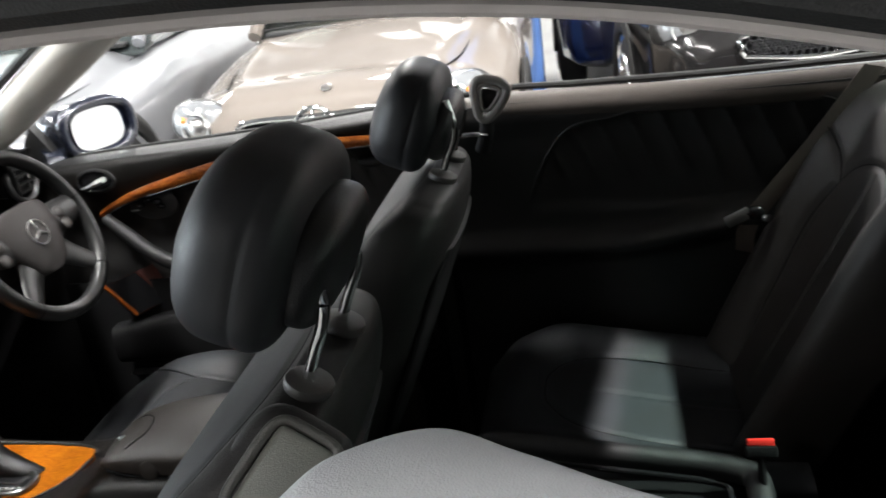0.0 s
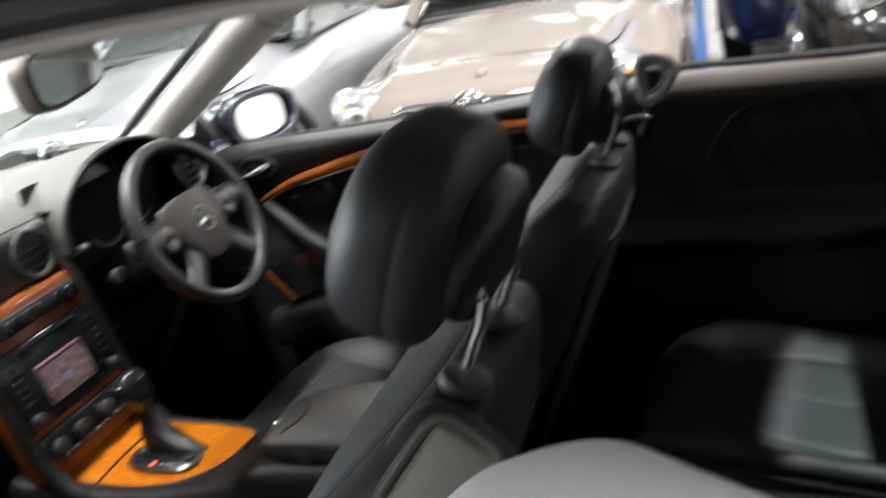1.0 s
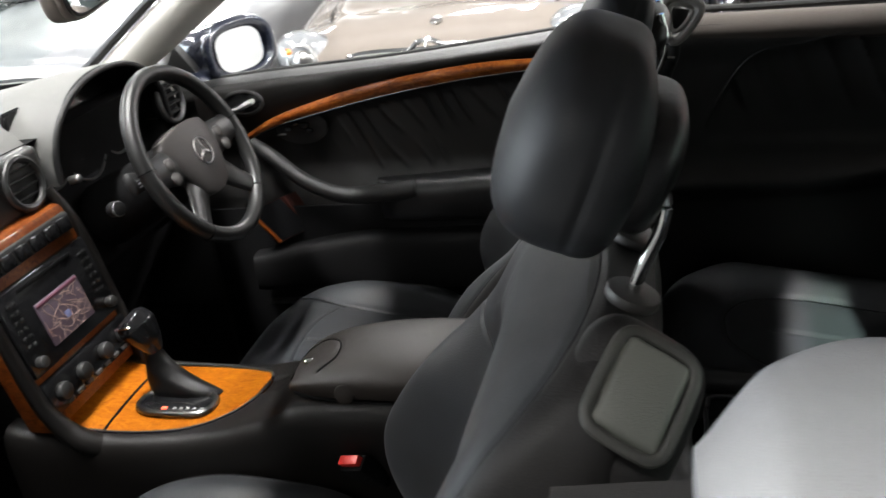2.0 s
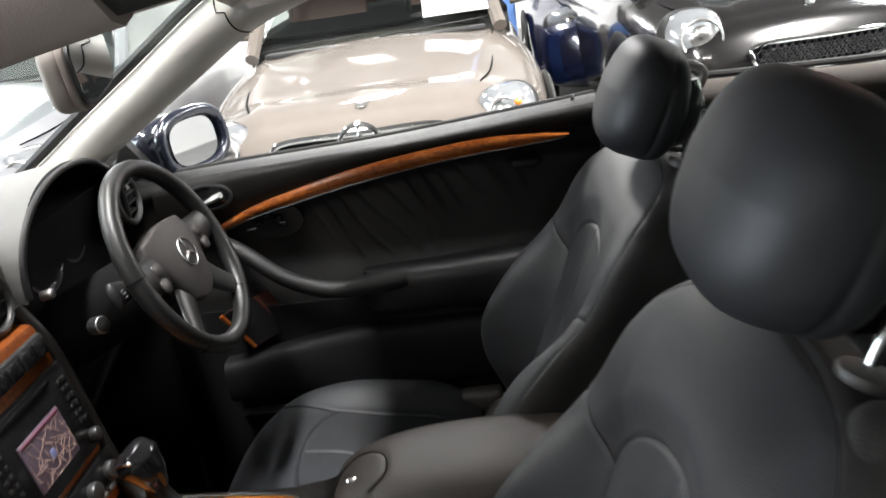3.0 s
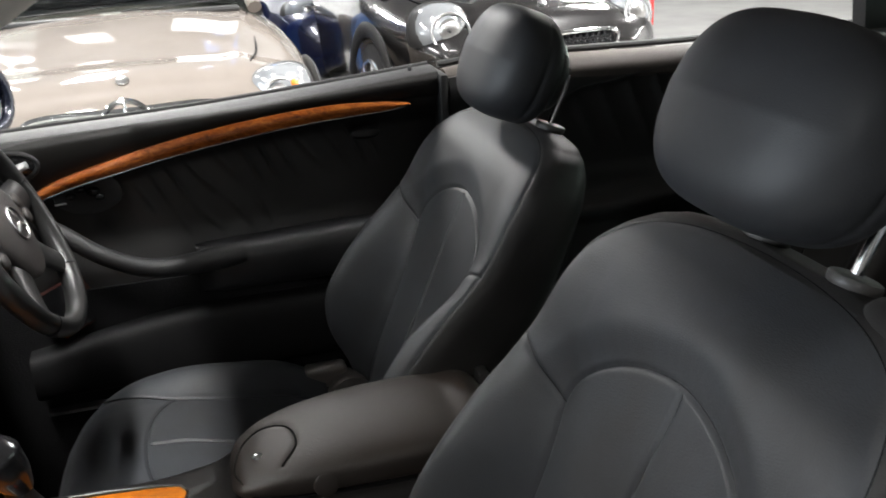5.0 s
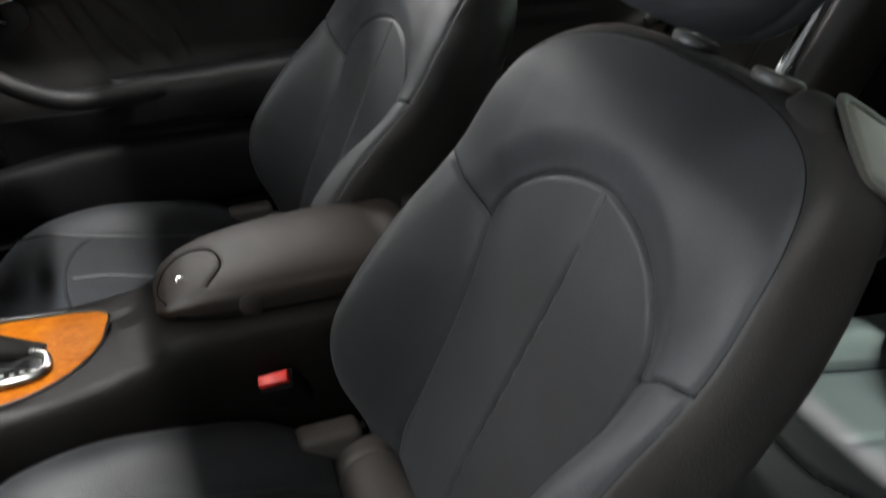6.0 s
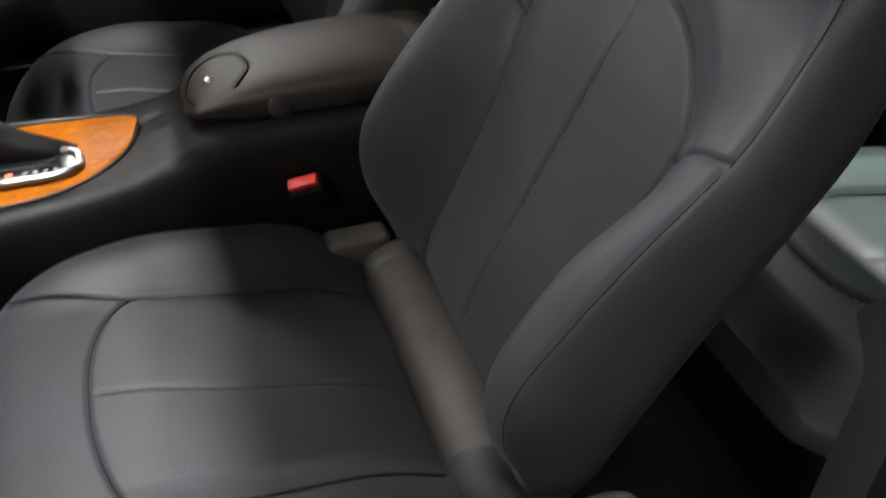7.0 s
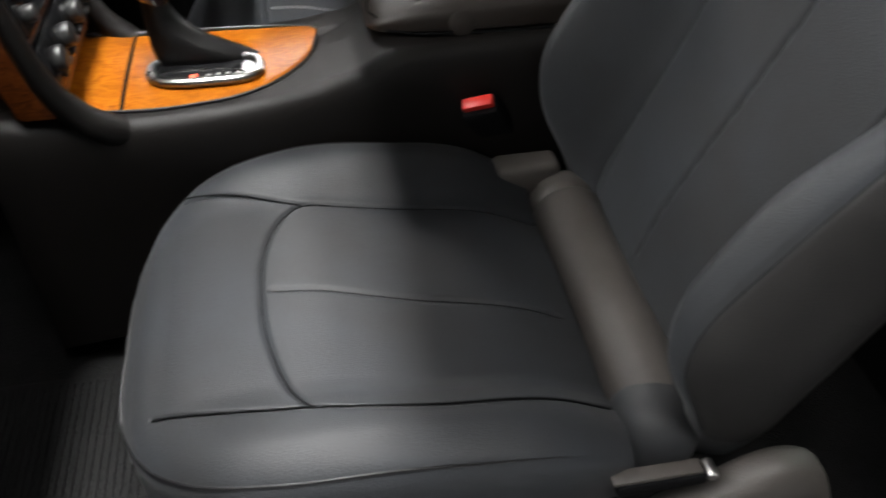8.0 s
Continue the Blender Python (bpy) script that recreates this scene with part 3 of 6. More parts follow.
def front_seat():
    """A reclined leather bucket seat, built about y = 0 and set down beside the console."""
    s = thing("front_seat", (0, 0, 0), "black leather front passenger seat with tall headrest", "car seat", "front seats")
    rows = np.concatenate([np.linspace(0, 0.55, 250), np.linspace(0.552, 0.65, 70)])
    back = part("backrest", loft(list(rows), BACK_W, back_front, lambda w, h: BACK_R(h) + 0 * w, seat_place, 300, 44, 4.6, 0.55, 2.7), LEATHER, s)
    # faces beyond the outer seam, at the rear and at the top are toned darker
    seam_w = smooth_interp([h for w, h in EDGE_H], [w for w, h in EDGE_H])
    back.data.materials.append(SIDEL)
    for f in back.data.polygons:
        p = np.array(f.center) - BASE
        h, d = float(p.dot(UP)), float(p.dot(FWD))
        if h > 0.640 or abs(p[1]) > float(seam_w(h)) + 0.001 or d < float(BACK_D0(h)) - 0.05:
            f.material_index = 1
    # thread lines lie in the seams
    for nm, line in (("seam", WING), ("seam", WING2), ("seam", CREASE), ("seam", ARCH), ("seam", EDGE)):
        pts = [seat_place(p[1], p[0], back_skin(p[0], p[1]) - 0.0004) for p in curve_points([(*q, 0) for q in line], 220)]
        part(nm, tube(pts, 0.0008 if line is EDGE else 0.0011, 5), THREAD, back, "dark sewn seam")
    # rear shell of the backrest
    shell = lambda w, h: BACK_R(h) + 0.020 + 0 * w
    part("back_shell", loft(list(np.linspace(0.02, 0.56, 40)), lambda h: (float(BACK_W(h)) - 0.07) * float(sstep(0.60, 0.50, h) * 0.3 + 0.7), shell, lambda w, h: BACK_R(h) - 0.007 + 0.01 * (w / 0.24) ** 2, seat_place, 24, 24, 3), DARK, s, "smooth black rear shell")
    # side edge piping
    for side in (-1, 1):
        pts = [seat_place(h, side * (float(BACK_W(h)) - 0.004), float(BACK_R(h)) * 0.45 + 0.55 * float(BACK_B(h)) - 0.012) for h in np.linspace(0.05, 0.5, 40)]
        part("piping", tube(pts, 0.0022, 6), LEATHER_B, back)
    cush = part("cushion", loft(list(np.concatenate([np.linspace(-0.852, -0.80, 44), np.linspace(-0.798, -0.365, 200)])), CUSH_W, cush_top, lambda w, x: 0.315 + 0 * w, lambda x, w, z: (x, w, z), 420, 20, 4.0, 0.62), LEATHER, s)
    for line in (CARCH, CSIDE, CSIDE2, CMID):
        pts = [(p[1], p[0], float(cush_top(np.array([p[0]]), p[1])[0]) - 0.0004) for p in curve_points([(*q, 0) for q in line], 220)]
        part("seam", tube(pts, 0.0011, 5), THREAD, cush, "dark sewn seam")
    side_x = np.linspace(-0.42, -0.843, 60)
    edge_of = lambda x, sd: (x, sd * float(CUSH_W(x)) * 0.962, cush_skin(float(CUSH_W(x)) * 0.962, x) + 0.0005)
    rim = [edge_of(x, -1) for x in side_x] + [(-0.8445, w, cush_skin(w, -0.8445)) for w in np.linspace(-0.075, 0.075, 8)] + [edge_of(x, 1) for x in side_x[::-1]]
    part("piping", tube(rim, [0.0019 * min(1.0, 0.1 + k / 22, 0.1 + (len(rim) - 1 - k) / 22) for k in range(len(rim))], 6), LEATHER_B, cush)
    # roll between cushion and backrest
    roll = part("lower_roll", tube([(-0.318, y, 0.380) for y in np.linspace(-0.168, 0.195, 70)], [0.044] + [0.0465] * 3 + [0.047 - (0.003 if k == 62 else 0.0) for k in range(4, 66)] + [0.046] * 3 + [0.03], 32, flat=1.0), ROLL, s)
    part("roll_end", tube([(-0.322 - 0.02 * k, -0.166 - 0.056 * k, 0.380 + 0.004 * k) for k in np.linspace(0, 1, 14)], [0.0445, 0.0452, 0.0456, 0.0456, 0.0454, 0.045, 0.0445, 0.0435, 0.042, 0.040, 0.037, 0.032, 0.024, 0.012], 28), LEATHER, s, "leather end of the roll")
    part("seat_base", block(-0.78, -0.30, -0.225, 0.225, 0.16, 0.33, 0.03, 3), DARK, s, "black seat base and runners")
    for side in (-1, 1):
        prof = [(-0.80, 0.30), (-0.60, 0.31), (-0.45, 0.322), (-0.36, 0.335), (-0.29, 0.372), (-0.235, 0.40), (-0.19, 0.385), (-0.17, 0.34)]
        top = curve_points([(x, 0, z) for x, z in prof], 40)
        cov = loft(list(range(40)), lambda i: 0.028, lambda w, i: top[int(i)][2] + 0 * w, lambda w, i: 0.235 + 0 * w, lambda i, w, d, sd=side: (top[int(i)][0], sd * 0.252 + w, d), 14, 8, 3.0)
        part("side_cover", cov, TAN, s, "grey padded hinge and side cover")
        part("slide_rail", block(-0.388, -0.300, side * 0.246 - 0.009, side * 0.246 + 0.010, 0.380, 0.393, 0.003, 2), THREAD, s)
        part("rail_cap", block(-0.392, -0.304, side * 0.244 - 0.008, side * 0.244 + 0.008, 0.392, 0.397, 0.002, 2), TAN, s, "grey cap of the seat slide")
    part("buckle_cover", block(-0.405, -0.320, 0.185, 0.225, 0.395, 0.440, 0.010, 3), ROLL, s, "grey-tan plastic cover beside the cushion")
    part("hinge_pin", disc((-0.296, -0.246, 0.390), (0, 1, 0), 0.0055, 0.020, 16), STEEL, s)
    # headrest
    hm = Matrix.Rotation(radians(HEAD_TILT), 4, "Y")
    hc = Vector(HEAD_C) + Vector((0, HEAD_Y, 0))
    hr = part("headrest", headrest_front(hc, hm), HEADL, s)
    bp = ellipsoid((0.056, 0, -0.010), (0.029, 0.100, 0.060), 2.8, None, 40, 26)
    bmesh.ops.transform(bp, matrix=Matrix.Translation(hc) @ hm, verts=bp.verts[:])
    part("back_pad", bp, LEATHER_B, hr, "rear pad of the headrest")
    for side in (-1, 1):
        y = side * 0.062
        foot = seat_place(0.650, y, -0.092)
        part("post", tube([foot, (foot[0] + 0.014, y, foot[2] + 0.035), (foot[0] + 0.028, y, foot[2] + 0.066), (foot[0] + 0.032, y, foot[2] + 0.092), (foot[0] + 0.024, y, foot[2] + 0.132)], 0.0060, 14, n=30), CHROME, s, "chrome headrest post")
        nrm = (math.sin(REC) * 1.05, 0, math.cos(REC))
        part("collar", disc((foot[0] + 0.003, y, foot[2] + 0.004), nrm, 0.0245, 0.012, 36, 0.004), COLLAR, s, "round dark grey plastic post collar")
    # fold-forward handle set in the outer shoulder
    ax = Vector((0.053, -0.008, -0.033)).normalized()
    ay = Vector((-0.014, -0.052, -0.0305))
    ay = (ay - ax * ay.dot(ax)).normalized()
    az = ay.cross(ax)
    q = Matrix.Translation(Vector((0.012, -0.166, 0.906)) + az * 0.0195) @ Matrix((ax, ay, az)).transposed().to_4x4()
    sgn = lambda c: math.copysign(abs(c) ** 0.42, c)
    corner = lambda r: [(r * sgn(math.cos(k * math.pi / 12)) * 0.034, r * sgn(math.sin(k * math.pi / 12)) * 0.047, 0.0) for k in range(24)]
    fr = tube([tuple(q @ Vector(p)) for p in curve_points(corner(1.0) + [corner(1.0)[0]], 60)[:-1]], 0.0052, 10, closed=True, up=tuple(az), flat=0.6)
    hd = part("handle_frame", fr, BEZEL, s, "rounded black frame of the folding handle")
    pad = ellipsoid((0, 0, 0), (0.055, 0.070, 0.036), 3.8, None, 64, 36)
    bmesh.ops.transform(pad, matrix=q @ Matrix.Translation((-0.003, 0, -0.0415)), verts=pad.verts[:])
    part("handle_base", pad, SIDEL, hd, "padded shoulder that holds the handle")
    pl = block(-0.0285, 0.0285, -0.0415, 0.0415, -0.012, 0.0040, 0.010, 4, q)
    part("handle_flap", pl, FLAP, hd, "flush handle flap, paled and greened as if lit")
    well = block(-0.0315, 0.0315, -0.0445, 0.0445, -0.020, -0.0008, 0.012, 3, q)
    part("handle_well", well, THREAD, hd)
    return s


HEAD_C, HEAD_TILT, HEAD_Y = (-0.024, 0.0, 1.078), 22, 0.014
seat = front_seat()
copy_thing(seat, Matrix.Translation((0.015, 0.36, -0.025)))
seat.location = (0, -0.354, 0)
drv = [o for o in scene.objects if o.name.startswith("front_seat.")][0]
for o in [c for c in drv.children if c.name.startswith("handle_frame")]:
    for c in [*o.children, o]:
        bpy.data.objects.remove(c)
for o in drv.children:
    if o.name.split(".")[0] == "headrest":
        o.scale = (0.94, 0.90, 0.95)
        o.location += Vector((0.06 * HEAD_C[0] - 0.008, 0.10 * HEAD_Y - HEAD_Y, 0.05 * HEAD_C[2] - 0.030))
drv["label"] = "black leather driver's seat behind the steering wheel"


KEYGREY = mat("dark_grey_keys", (0.042, 0.038, 0.036), 0.4, stain=0.15, stain_size=40)


RIM = mat("smooth_black_rim_leather", (0.016, 0.016, 0.016), 0.36, grain=0.12, grain_size=600, stain=0.25, stain_size=20)
HUB = mat("dark_taupe_hub_skin", (0.030, 0.025, 0.0235), 0.52, grain=0.25, grain_size=600, stain=0.15)


# ---- steering wheel ----
def steering_wheel():
    t = thing("steering_wheel", (-0.81, 0.342, 0.85), "black leather four-spoke steering wheel with padded hub", "steering wheel")
    c = np.array((-0.8055, 0.342, 0.8524))
    a = radians(22.4)
    n = np.array((math.cos(a), 0, math.sin(a)))
    u, v = np.array((0.0, 1, 0)), np.array((-math.sin(a), 0, math.cos(a)))
    at = lambda r, ang, d=0.0: tuple(c + r * (math.cos(ang) * u + math.sin(ang) * v) + n * d)
    on = lambda w, r, d=0.0: tuple(c + w * u + r * v + n * d)
    R = 0.166
    pts = [at(R, 2 * math.pi * i / 96) for i in range(96)]
    rim = part("rim", tube(pts, 0.0148, 16, up=tuple(n), closed=True, flat=1.12), RIM, t, "smooth black leather rim")
    for ang in (8, 172, 228, 312):
        r = radians(ang)
        part("rim_joint", ring(at(R, r), tuple(-math.sin(r) * u + math.cos(r) * v), 0.0160, 0.0011, 24, 6), THREAD, rim)
    hw = smooth_interp([-0.080, -0.074, -0.055, -0.025, 0.0, 0.025, 0.045, 0.058, 0.063], [0.022, 0.040, 0.058, 0.074, 0.084, 0.090, 0.086, 0.066, 0.030])
    face = lambda w, r: 0.0155 - 1.3 * np.asarray(w) ** 2 - 1.6 * r ** 2
    hub = part("hub", loft(list(np.linspace(-0.080, 0.063, 50)), hw, face, lambda w, r: -0.030 + 0 * w, lambda r, w, d: on(w, r, d), 44, 16, 4.0), HUB, t, "dark taupe padded airbag hub")
    # flat spokes run into the hub
    for ang, w0, w1 in ((176, 0.036, 0.026), (4, 0.036, 0.026), (226, 0.030, 0.019), (314, 0.030, 0.019)):
        r = radians(ang)
        part("spoke", tube([at(0.03, r, -0.012), at(0.075, r, -0.010), at(0.115, r, -0.007), at(R - 0.004, r, 0.0)], [w0, w0, (w0 + w1) / 2, w1], 16, n=20, flat=0.36, up=tuple(n)), RIM, t)
    em = part("emblem_ring", ring(on(0, 0, 0.0155), tuple(n), 0.026, 0.0016, 40, 8), STEEL, hub, "round chrome badge")
    for k in range(3):
        ang = radians(90 + 120 * k)
        part("badge_bar", tube([on(0, 0, 0.0162), at(0.025, ang, 0.0158)], [0.0042, 0.0012], 6), STEEL, em)
    q = Matrix((n, u, v)).transposed().to_4x4()
    for side in (-1, 1):
        for w, dv in ((0.100, 0.012), (0.103, -0.016)):
            part("button", ellipsoid(on(side * w, dv, 0.002), (0.0045, 0.014, 0.0125), 2.4, q, 20, 12), KEYGREY, hub, "round grey button")
        part("paddle", tube([on(side * 0.128, 0.03, -0.016), on(side * 0.134, 0.0, -0.014), on(side * 0.128, -0.03, -0.016)], [0.003, 0.006, 0.003], 8, n=12), STEELW, t, "thin metal shift paddle")
    part("column", tube([tuple(c - n * 0.045), tuple(c - n * 0.07 - v * 0.01), tuple(c - n * 0.26 - v * 0.02)], [0.035, 0.058, 0.066], 22, n=12), MATTE, t, "black column shroud")
    st = part("stalk", tube([tuple(c - n * 0.075 + u * -0.05 + v * 0.0), tuple(c - n * 0.060 + u * -0.11 + v * 0.012), tuple(c - n * 0.052 + u * -0.150 + v * 0.018), tuple(c - n * 0.050 + u * -0.158 + v * 0.019)], [0.012, 0.018, 0.022, 0.010], 14, n=16, flat=0.45, up=tuple(n)), DARK, t, "black indicator stalk")
    for k in range(3):
        part("stalk_mark", block(-0.0008, 0.0008, -0.005, 0.005, -0.0008, 0.0008, 0, 1, Matrix.Translation(tuple(c - n * 0.044 + u * -0.138 + v * (0.006 + 0.006 * k)))), GREYMARK, st)
    return t


steering_wheel()


# ---- driver's door ----
BELT = smooth_interp([-1.15, -0.90, -0.50, -0.12, -0.05], [0.880, 0.899, 0.917, 0.946, 0.952])
WOODZ = smooth_interp([-0.87, -0.84, -0.66, -0.456, -0.29, -0.116], [0.775, 0.791, 0.845, 0.881, 0.897, 0.899])


def door_face(x, z):
    """Inner face of the door: a belt roll above, hollow leather in the middle, pocket below."""
    b = float(BELT(x))
    wz = float(WOODZ(x)) if x > -0.87 else 0.775
    y = 0.690
    y -= 0.018 * math.exp(-((z - (b - 0.018)) / 0.022) ** 2)
    y += 0.020 * sstep(wz - 0.005, wz - 0.05, z) * sstep(0.62, 0.70, z)
    y -= 0.03 * sstep(0.62, 0.45, z)
    k = sstep(-0.70, -0.60, x) * sstep(-0.14, -0.24, x)
    if k > 0:
        up = sstep(wz - 0.015, wz - 0.04, z) * sstep(wz - 0.135, wz - 0.085, z)
        s = (x - 0.55 * (wz - z) + 0.010 * math.sin(31 * x)) / 0.042
        y -= k * up * 0.0062 * (1 - abs((s % 1.0) * 2 - 1)) ** 6
        k2 = sstep(-0.60, -0.55, x) * sstep(-0.38, -0.43, x)
        lo = sstep(0.672, 0.69, z) * sstep(0.755, 0.715, z)
        y -= k2 * lo * 0.005 * (1 - abs(((s * 0.95 + 0.3) % 1.0) * 2 - 1)) ** 6
    return y


GLOSSK = mat("gloss_black_rocker", (0.02, 0.02, 0.02), 0.1, coat=0.6, stain=0.1, stain_size=50)
REDWOOD = mat("red_walnut_panel", (0.040, 0.008, 0.005), 0.4, coat=0.15, stain=0.5, stain_size=30)


def driver_door():
    t = thing("car_door", (-0.5, 0.72, 0.6), "closed driver's door, black leather with burl wood strip", "car door")
    xs = np.linspace(-1.02, -0.052, 400)
    vs = np.linspace(0, 1, 120)

    def f(x, v):
        b = float(BELT(x))
        z = 0.13 + (b - 0.13) * v
        return (x, door_face(x, z), z)
    part("panel", sheet(xs, vs, f, (0, 0.05, 0)), PANEL, t, "black leather door lining with gathered pleats")
    sill = ribbon([(x, 0.682, float(BELT(x)) + 0.001) for x in np.linspace(-1.04, -0.052, 8)], [(x, 0.752, float(BELT(x)) + 0.004) for x in np.linspace(-1.04, -0.052, 8)], (0, 0, -0.012))
    part("belt_cap", sill, DARK, t, "matt black window ledge")
    part("window_seal", tube([(x, 0.760, float(BELT(x)) + 0.004) for x in np.linspace(-1.06, -0.052, 10)], 0.006, 8, n=40), RUBBER, t)
    part("outer_skin", block(-1.06, -0.06, 0.765, 0.86, 0.12, 0.87, 0.04, 4), NAVY, t, "dark navy outer skin")
    padx = np.linspace(-0.97, -0.056, 90)
    wline = lambda x: float(WOODZ(x)) + 0.006 if x > -0.862 else 0.789 - 0.10 * (-0.862 - x)
    def pad(x, v):
        z0, z1 = wline(x), float(BELT(x)) + 0.002
        return (x, 0.679 - 0.012 * math.sin(math.pi * min(1, v * 0.9)) ** 0.7 + 0.012 * max(0, (v - 0.8) / 0.2) ** 2, z0 + (z1 - z0) * v)
    part("upper_pad", sheet(padx, np.linspace(0, 1, 18), pad, (0, 0.03, 0)), CONSOLE, t, "smooth dark grey upper door pad")
    wx = np.linspace(-0.862, -0.116, 30)
    half = smooth_interp([-0.862, -0.80, -0.6, -0.4, -0.2, -0.14, -0.116], [0.007, 0.0095, 0.0145, 0.0145, 0.0105, 0.006, 0.0015])
    A = [(x, 0.6665, float(WOODZ(x)) - float(half(x))) for x in wx]
    B = [(x, 0.6655, float(WOODZ(x)) + float(half(x))) for x in wx]
    w = part("wood_strip", ribbon(A, B, (0, 0.016, 0), 70), WOOD, t, "polished burl walnut strip")
    part("chrome_line", tube([(p[0], p[1] - 0.001, p[2] - 0.001) for p in A], 0.0016, 6, n=60), CHROME, w)
    # pull handle and armrest
    arm = [(-0.845, 0.655, 0.770), (-0.79, 0.628, 0.742), (-0.72, 0.612, 0.690), (-0.64, 0.610, 0.655), (-0.55, 0.615, 0.652), (-0.47, 0.625, 0.655)]
    part("pull_handle", tube(arm, [0.014, 0.016, 0.017, 0.018, 0.021, 0.024], 14, n=40), DARK, t, "curved black grab handle")
    rest = loft(list(np.linspace(-0.56, -0.08, 50)), smooth_interp([-0.56, -0.54, -0.48, -0.3, -0.08], [0.008, 0.026, 0.040, 0.045, 0.045]), lambda w, x: 0.676 + 0.01 * sstep(-0.5, -0.2, x) - 1.6 * w ** 2, lambda w, x: 0.58 + 0 * w, lambda x, w, d: (x, 0.645 + w, d), 24, 12, 3.5)
    part("armrest", rest, LEATHER_B, t, "padded black armrest")
    # inner latch in its oval bowl
    oval = [(-0.852 + 0.046 * math.cos(a) - 0.008 * math.sin(a), 0.664, 0.860 + 0.026 * math.sin(a) + 0.006 * math.cos(a)) for a in np.linspace(0, 2 * math.pi, 41)[:-1]]
    bowl = part("latch_bowl", tube(oval, 0.004, 8, closed=True, up=(0, 1, 0)), DARK, t)
    part("bowl_plate", disc((-0.852, 0.668, 0.860), (0, -1, 0), 0.046, 0.006, 40, 0.001, 0.58), GLOSS, bowl)
    part("latch", tube([(-0.888, 0.658, 0.846), (-0.860, 0.650, 0.852), (-0.835, 0.645, 0.862), (-0.820, 0.645, 0.868)], [0.004, 0.008, 0.014, 0.012], 14, n=20, flat=0.5), SLAT, t, "satin chrome door release lever")
    part("lock_light", block(-0.878, -0.866, 0.658, 0.662, 0.838, 0.843, 0.002), CHROME, t)
    # seat switches
    sw = part("seat_switch_plate", disc((-0.735, 0.688, 0.790), (0, -1, 0), 0.062, 0.008, 40, 0.003, 0.62), DARK, t)
    for dx, dz, r in ((-0.012, 0.012, 0.007), (-0.004, 0.024, 0.006), (0.010, 0.006, 0.008), (0.020, -0.006, 0.006), (-0.03, 0.0, 0.006)):
        part("seat_switch", ellipsoid((-0.735 + dx, 0.680, 0.790 + dz), (r * 1.5, 0.006, r), 2.4, None, 16, 10), GLOSS, sw)
    part("memory_line", tube([(-0.795, 0.684, 0.776), (-0.775, 0.682, 0.778)], 0.002, 6), GREYMARK, sw)
    # oval pull cap at the rear of the wood
    part("rear_cap", ellipsoid((-0.205, 0.692, 0.845), (0.030, 0.012, 0.012), 2.6, None, 24, 14), DARK, t)
    part("lock_pin", tube([(-0.10, 0.715, 0.948), (-0.10, 0.715, 0.966)], 0.004, 10), DARK, t)
    # window switch panel low at the front
    A, B, K = np.array((-0.858, 0.592, 0.624)), np.array((-0.815, 0.612, 0.547)), np.array((0.050, 0.036, 0.012))
    nrm = np.cross(K, B - A) / np.linalg.norm(np.cross(K, B - A))
    spot = lambda u, v, d=0.0: A + (B - A) * u + K * v + nrm * d
    wp = part("switch_panel", sheet(np.linspace(-0.05, 1.1, 12), np.linspace(0, 1.3, 10), lambda u, v: spot(u, v), (0.012, 0.055, -0.006)), REDWOOD, t, "red-brown wood switch panel")
    part("wood_edge", tube([tuple(spot(u, 0.02, 0.001)) for u in np.linspace(-0.05, 1.08, 12)], 0.0048, 8), WOOD, wp, "orange wood edge")
    part("switch_plate", sheet(np.linspace(-0.04, 1.06, 8), np.linspace(0.13, 1.22, 6), lambda u, v: spot(u, v, 0.002), tuple(-0.003 * nrm)), GLOSS, wp, "gloss black switch plate")
    for i in range(4):
        part("window_switch", sheet(np.linspace(0.08 + 0.23 * i, 0.24 + 0.23 * i, 4), np.linspace(0.26, 0.78, 5), lambda u, v: spot(u, v, 0.007 - 0.012 * (v - 0.5) ** 2), tuple(-0.006 * nrm)), GLOSSK, wp)
    part("end_face", block(-0.054, -0.038, 0.655, 0.755, 0.62, 0.950, 0.004), DARK, t)
    # Lower end is near-black as shade; the lit upper end keeps a lighter black.
    part("end_carpet", block(-0.054, -0.036, 0.660, 0.755, 0.14, 0.618, 0.003), MATTE, t, "lower door end, darkened as if shaded")
    part("lower_pocket", loft(list(np.linspace(-0.885, -0.10, 40)), lambda x: 0.035, lambda w, x: 0.50 + 0.055 * float(sstep(-1.0, -0.55, x)) + 0 * w, lambda w, x: 0.415 + 0 * w, lambda x, w, d: (x, 0.635 + w, d), 16, 10, 3.5), POCKET, t, "black door pocket")
    # Near-black sheet stands for the shade on the lower door.
    part("lower_carpet", block(-1.0, -0.08, 0.648, 0.656, 0.14, 0.615, 0.003), MATTE, t, "lower door sheet, darkened as if shaded")
    return t


driver_door()


# ---- rear side panels ----
QTOP = smooth_interp([-0.04, 0.05, 0.20, 0.50, 0.80, 1.0], [0.940, 0.950, 0.948, 0.946, 0.950, 0.952])


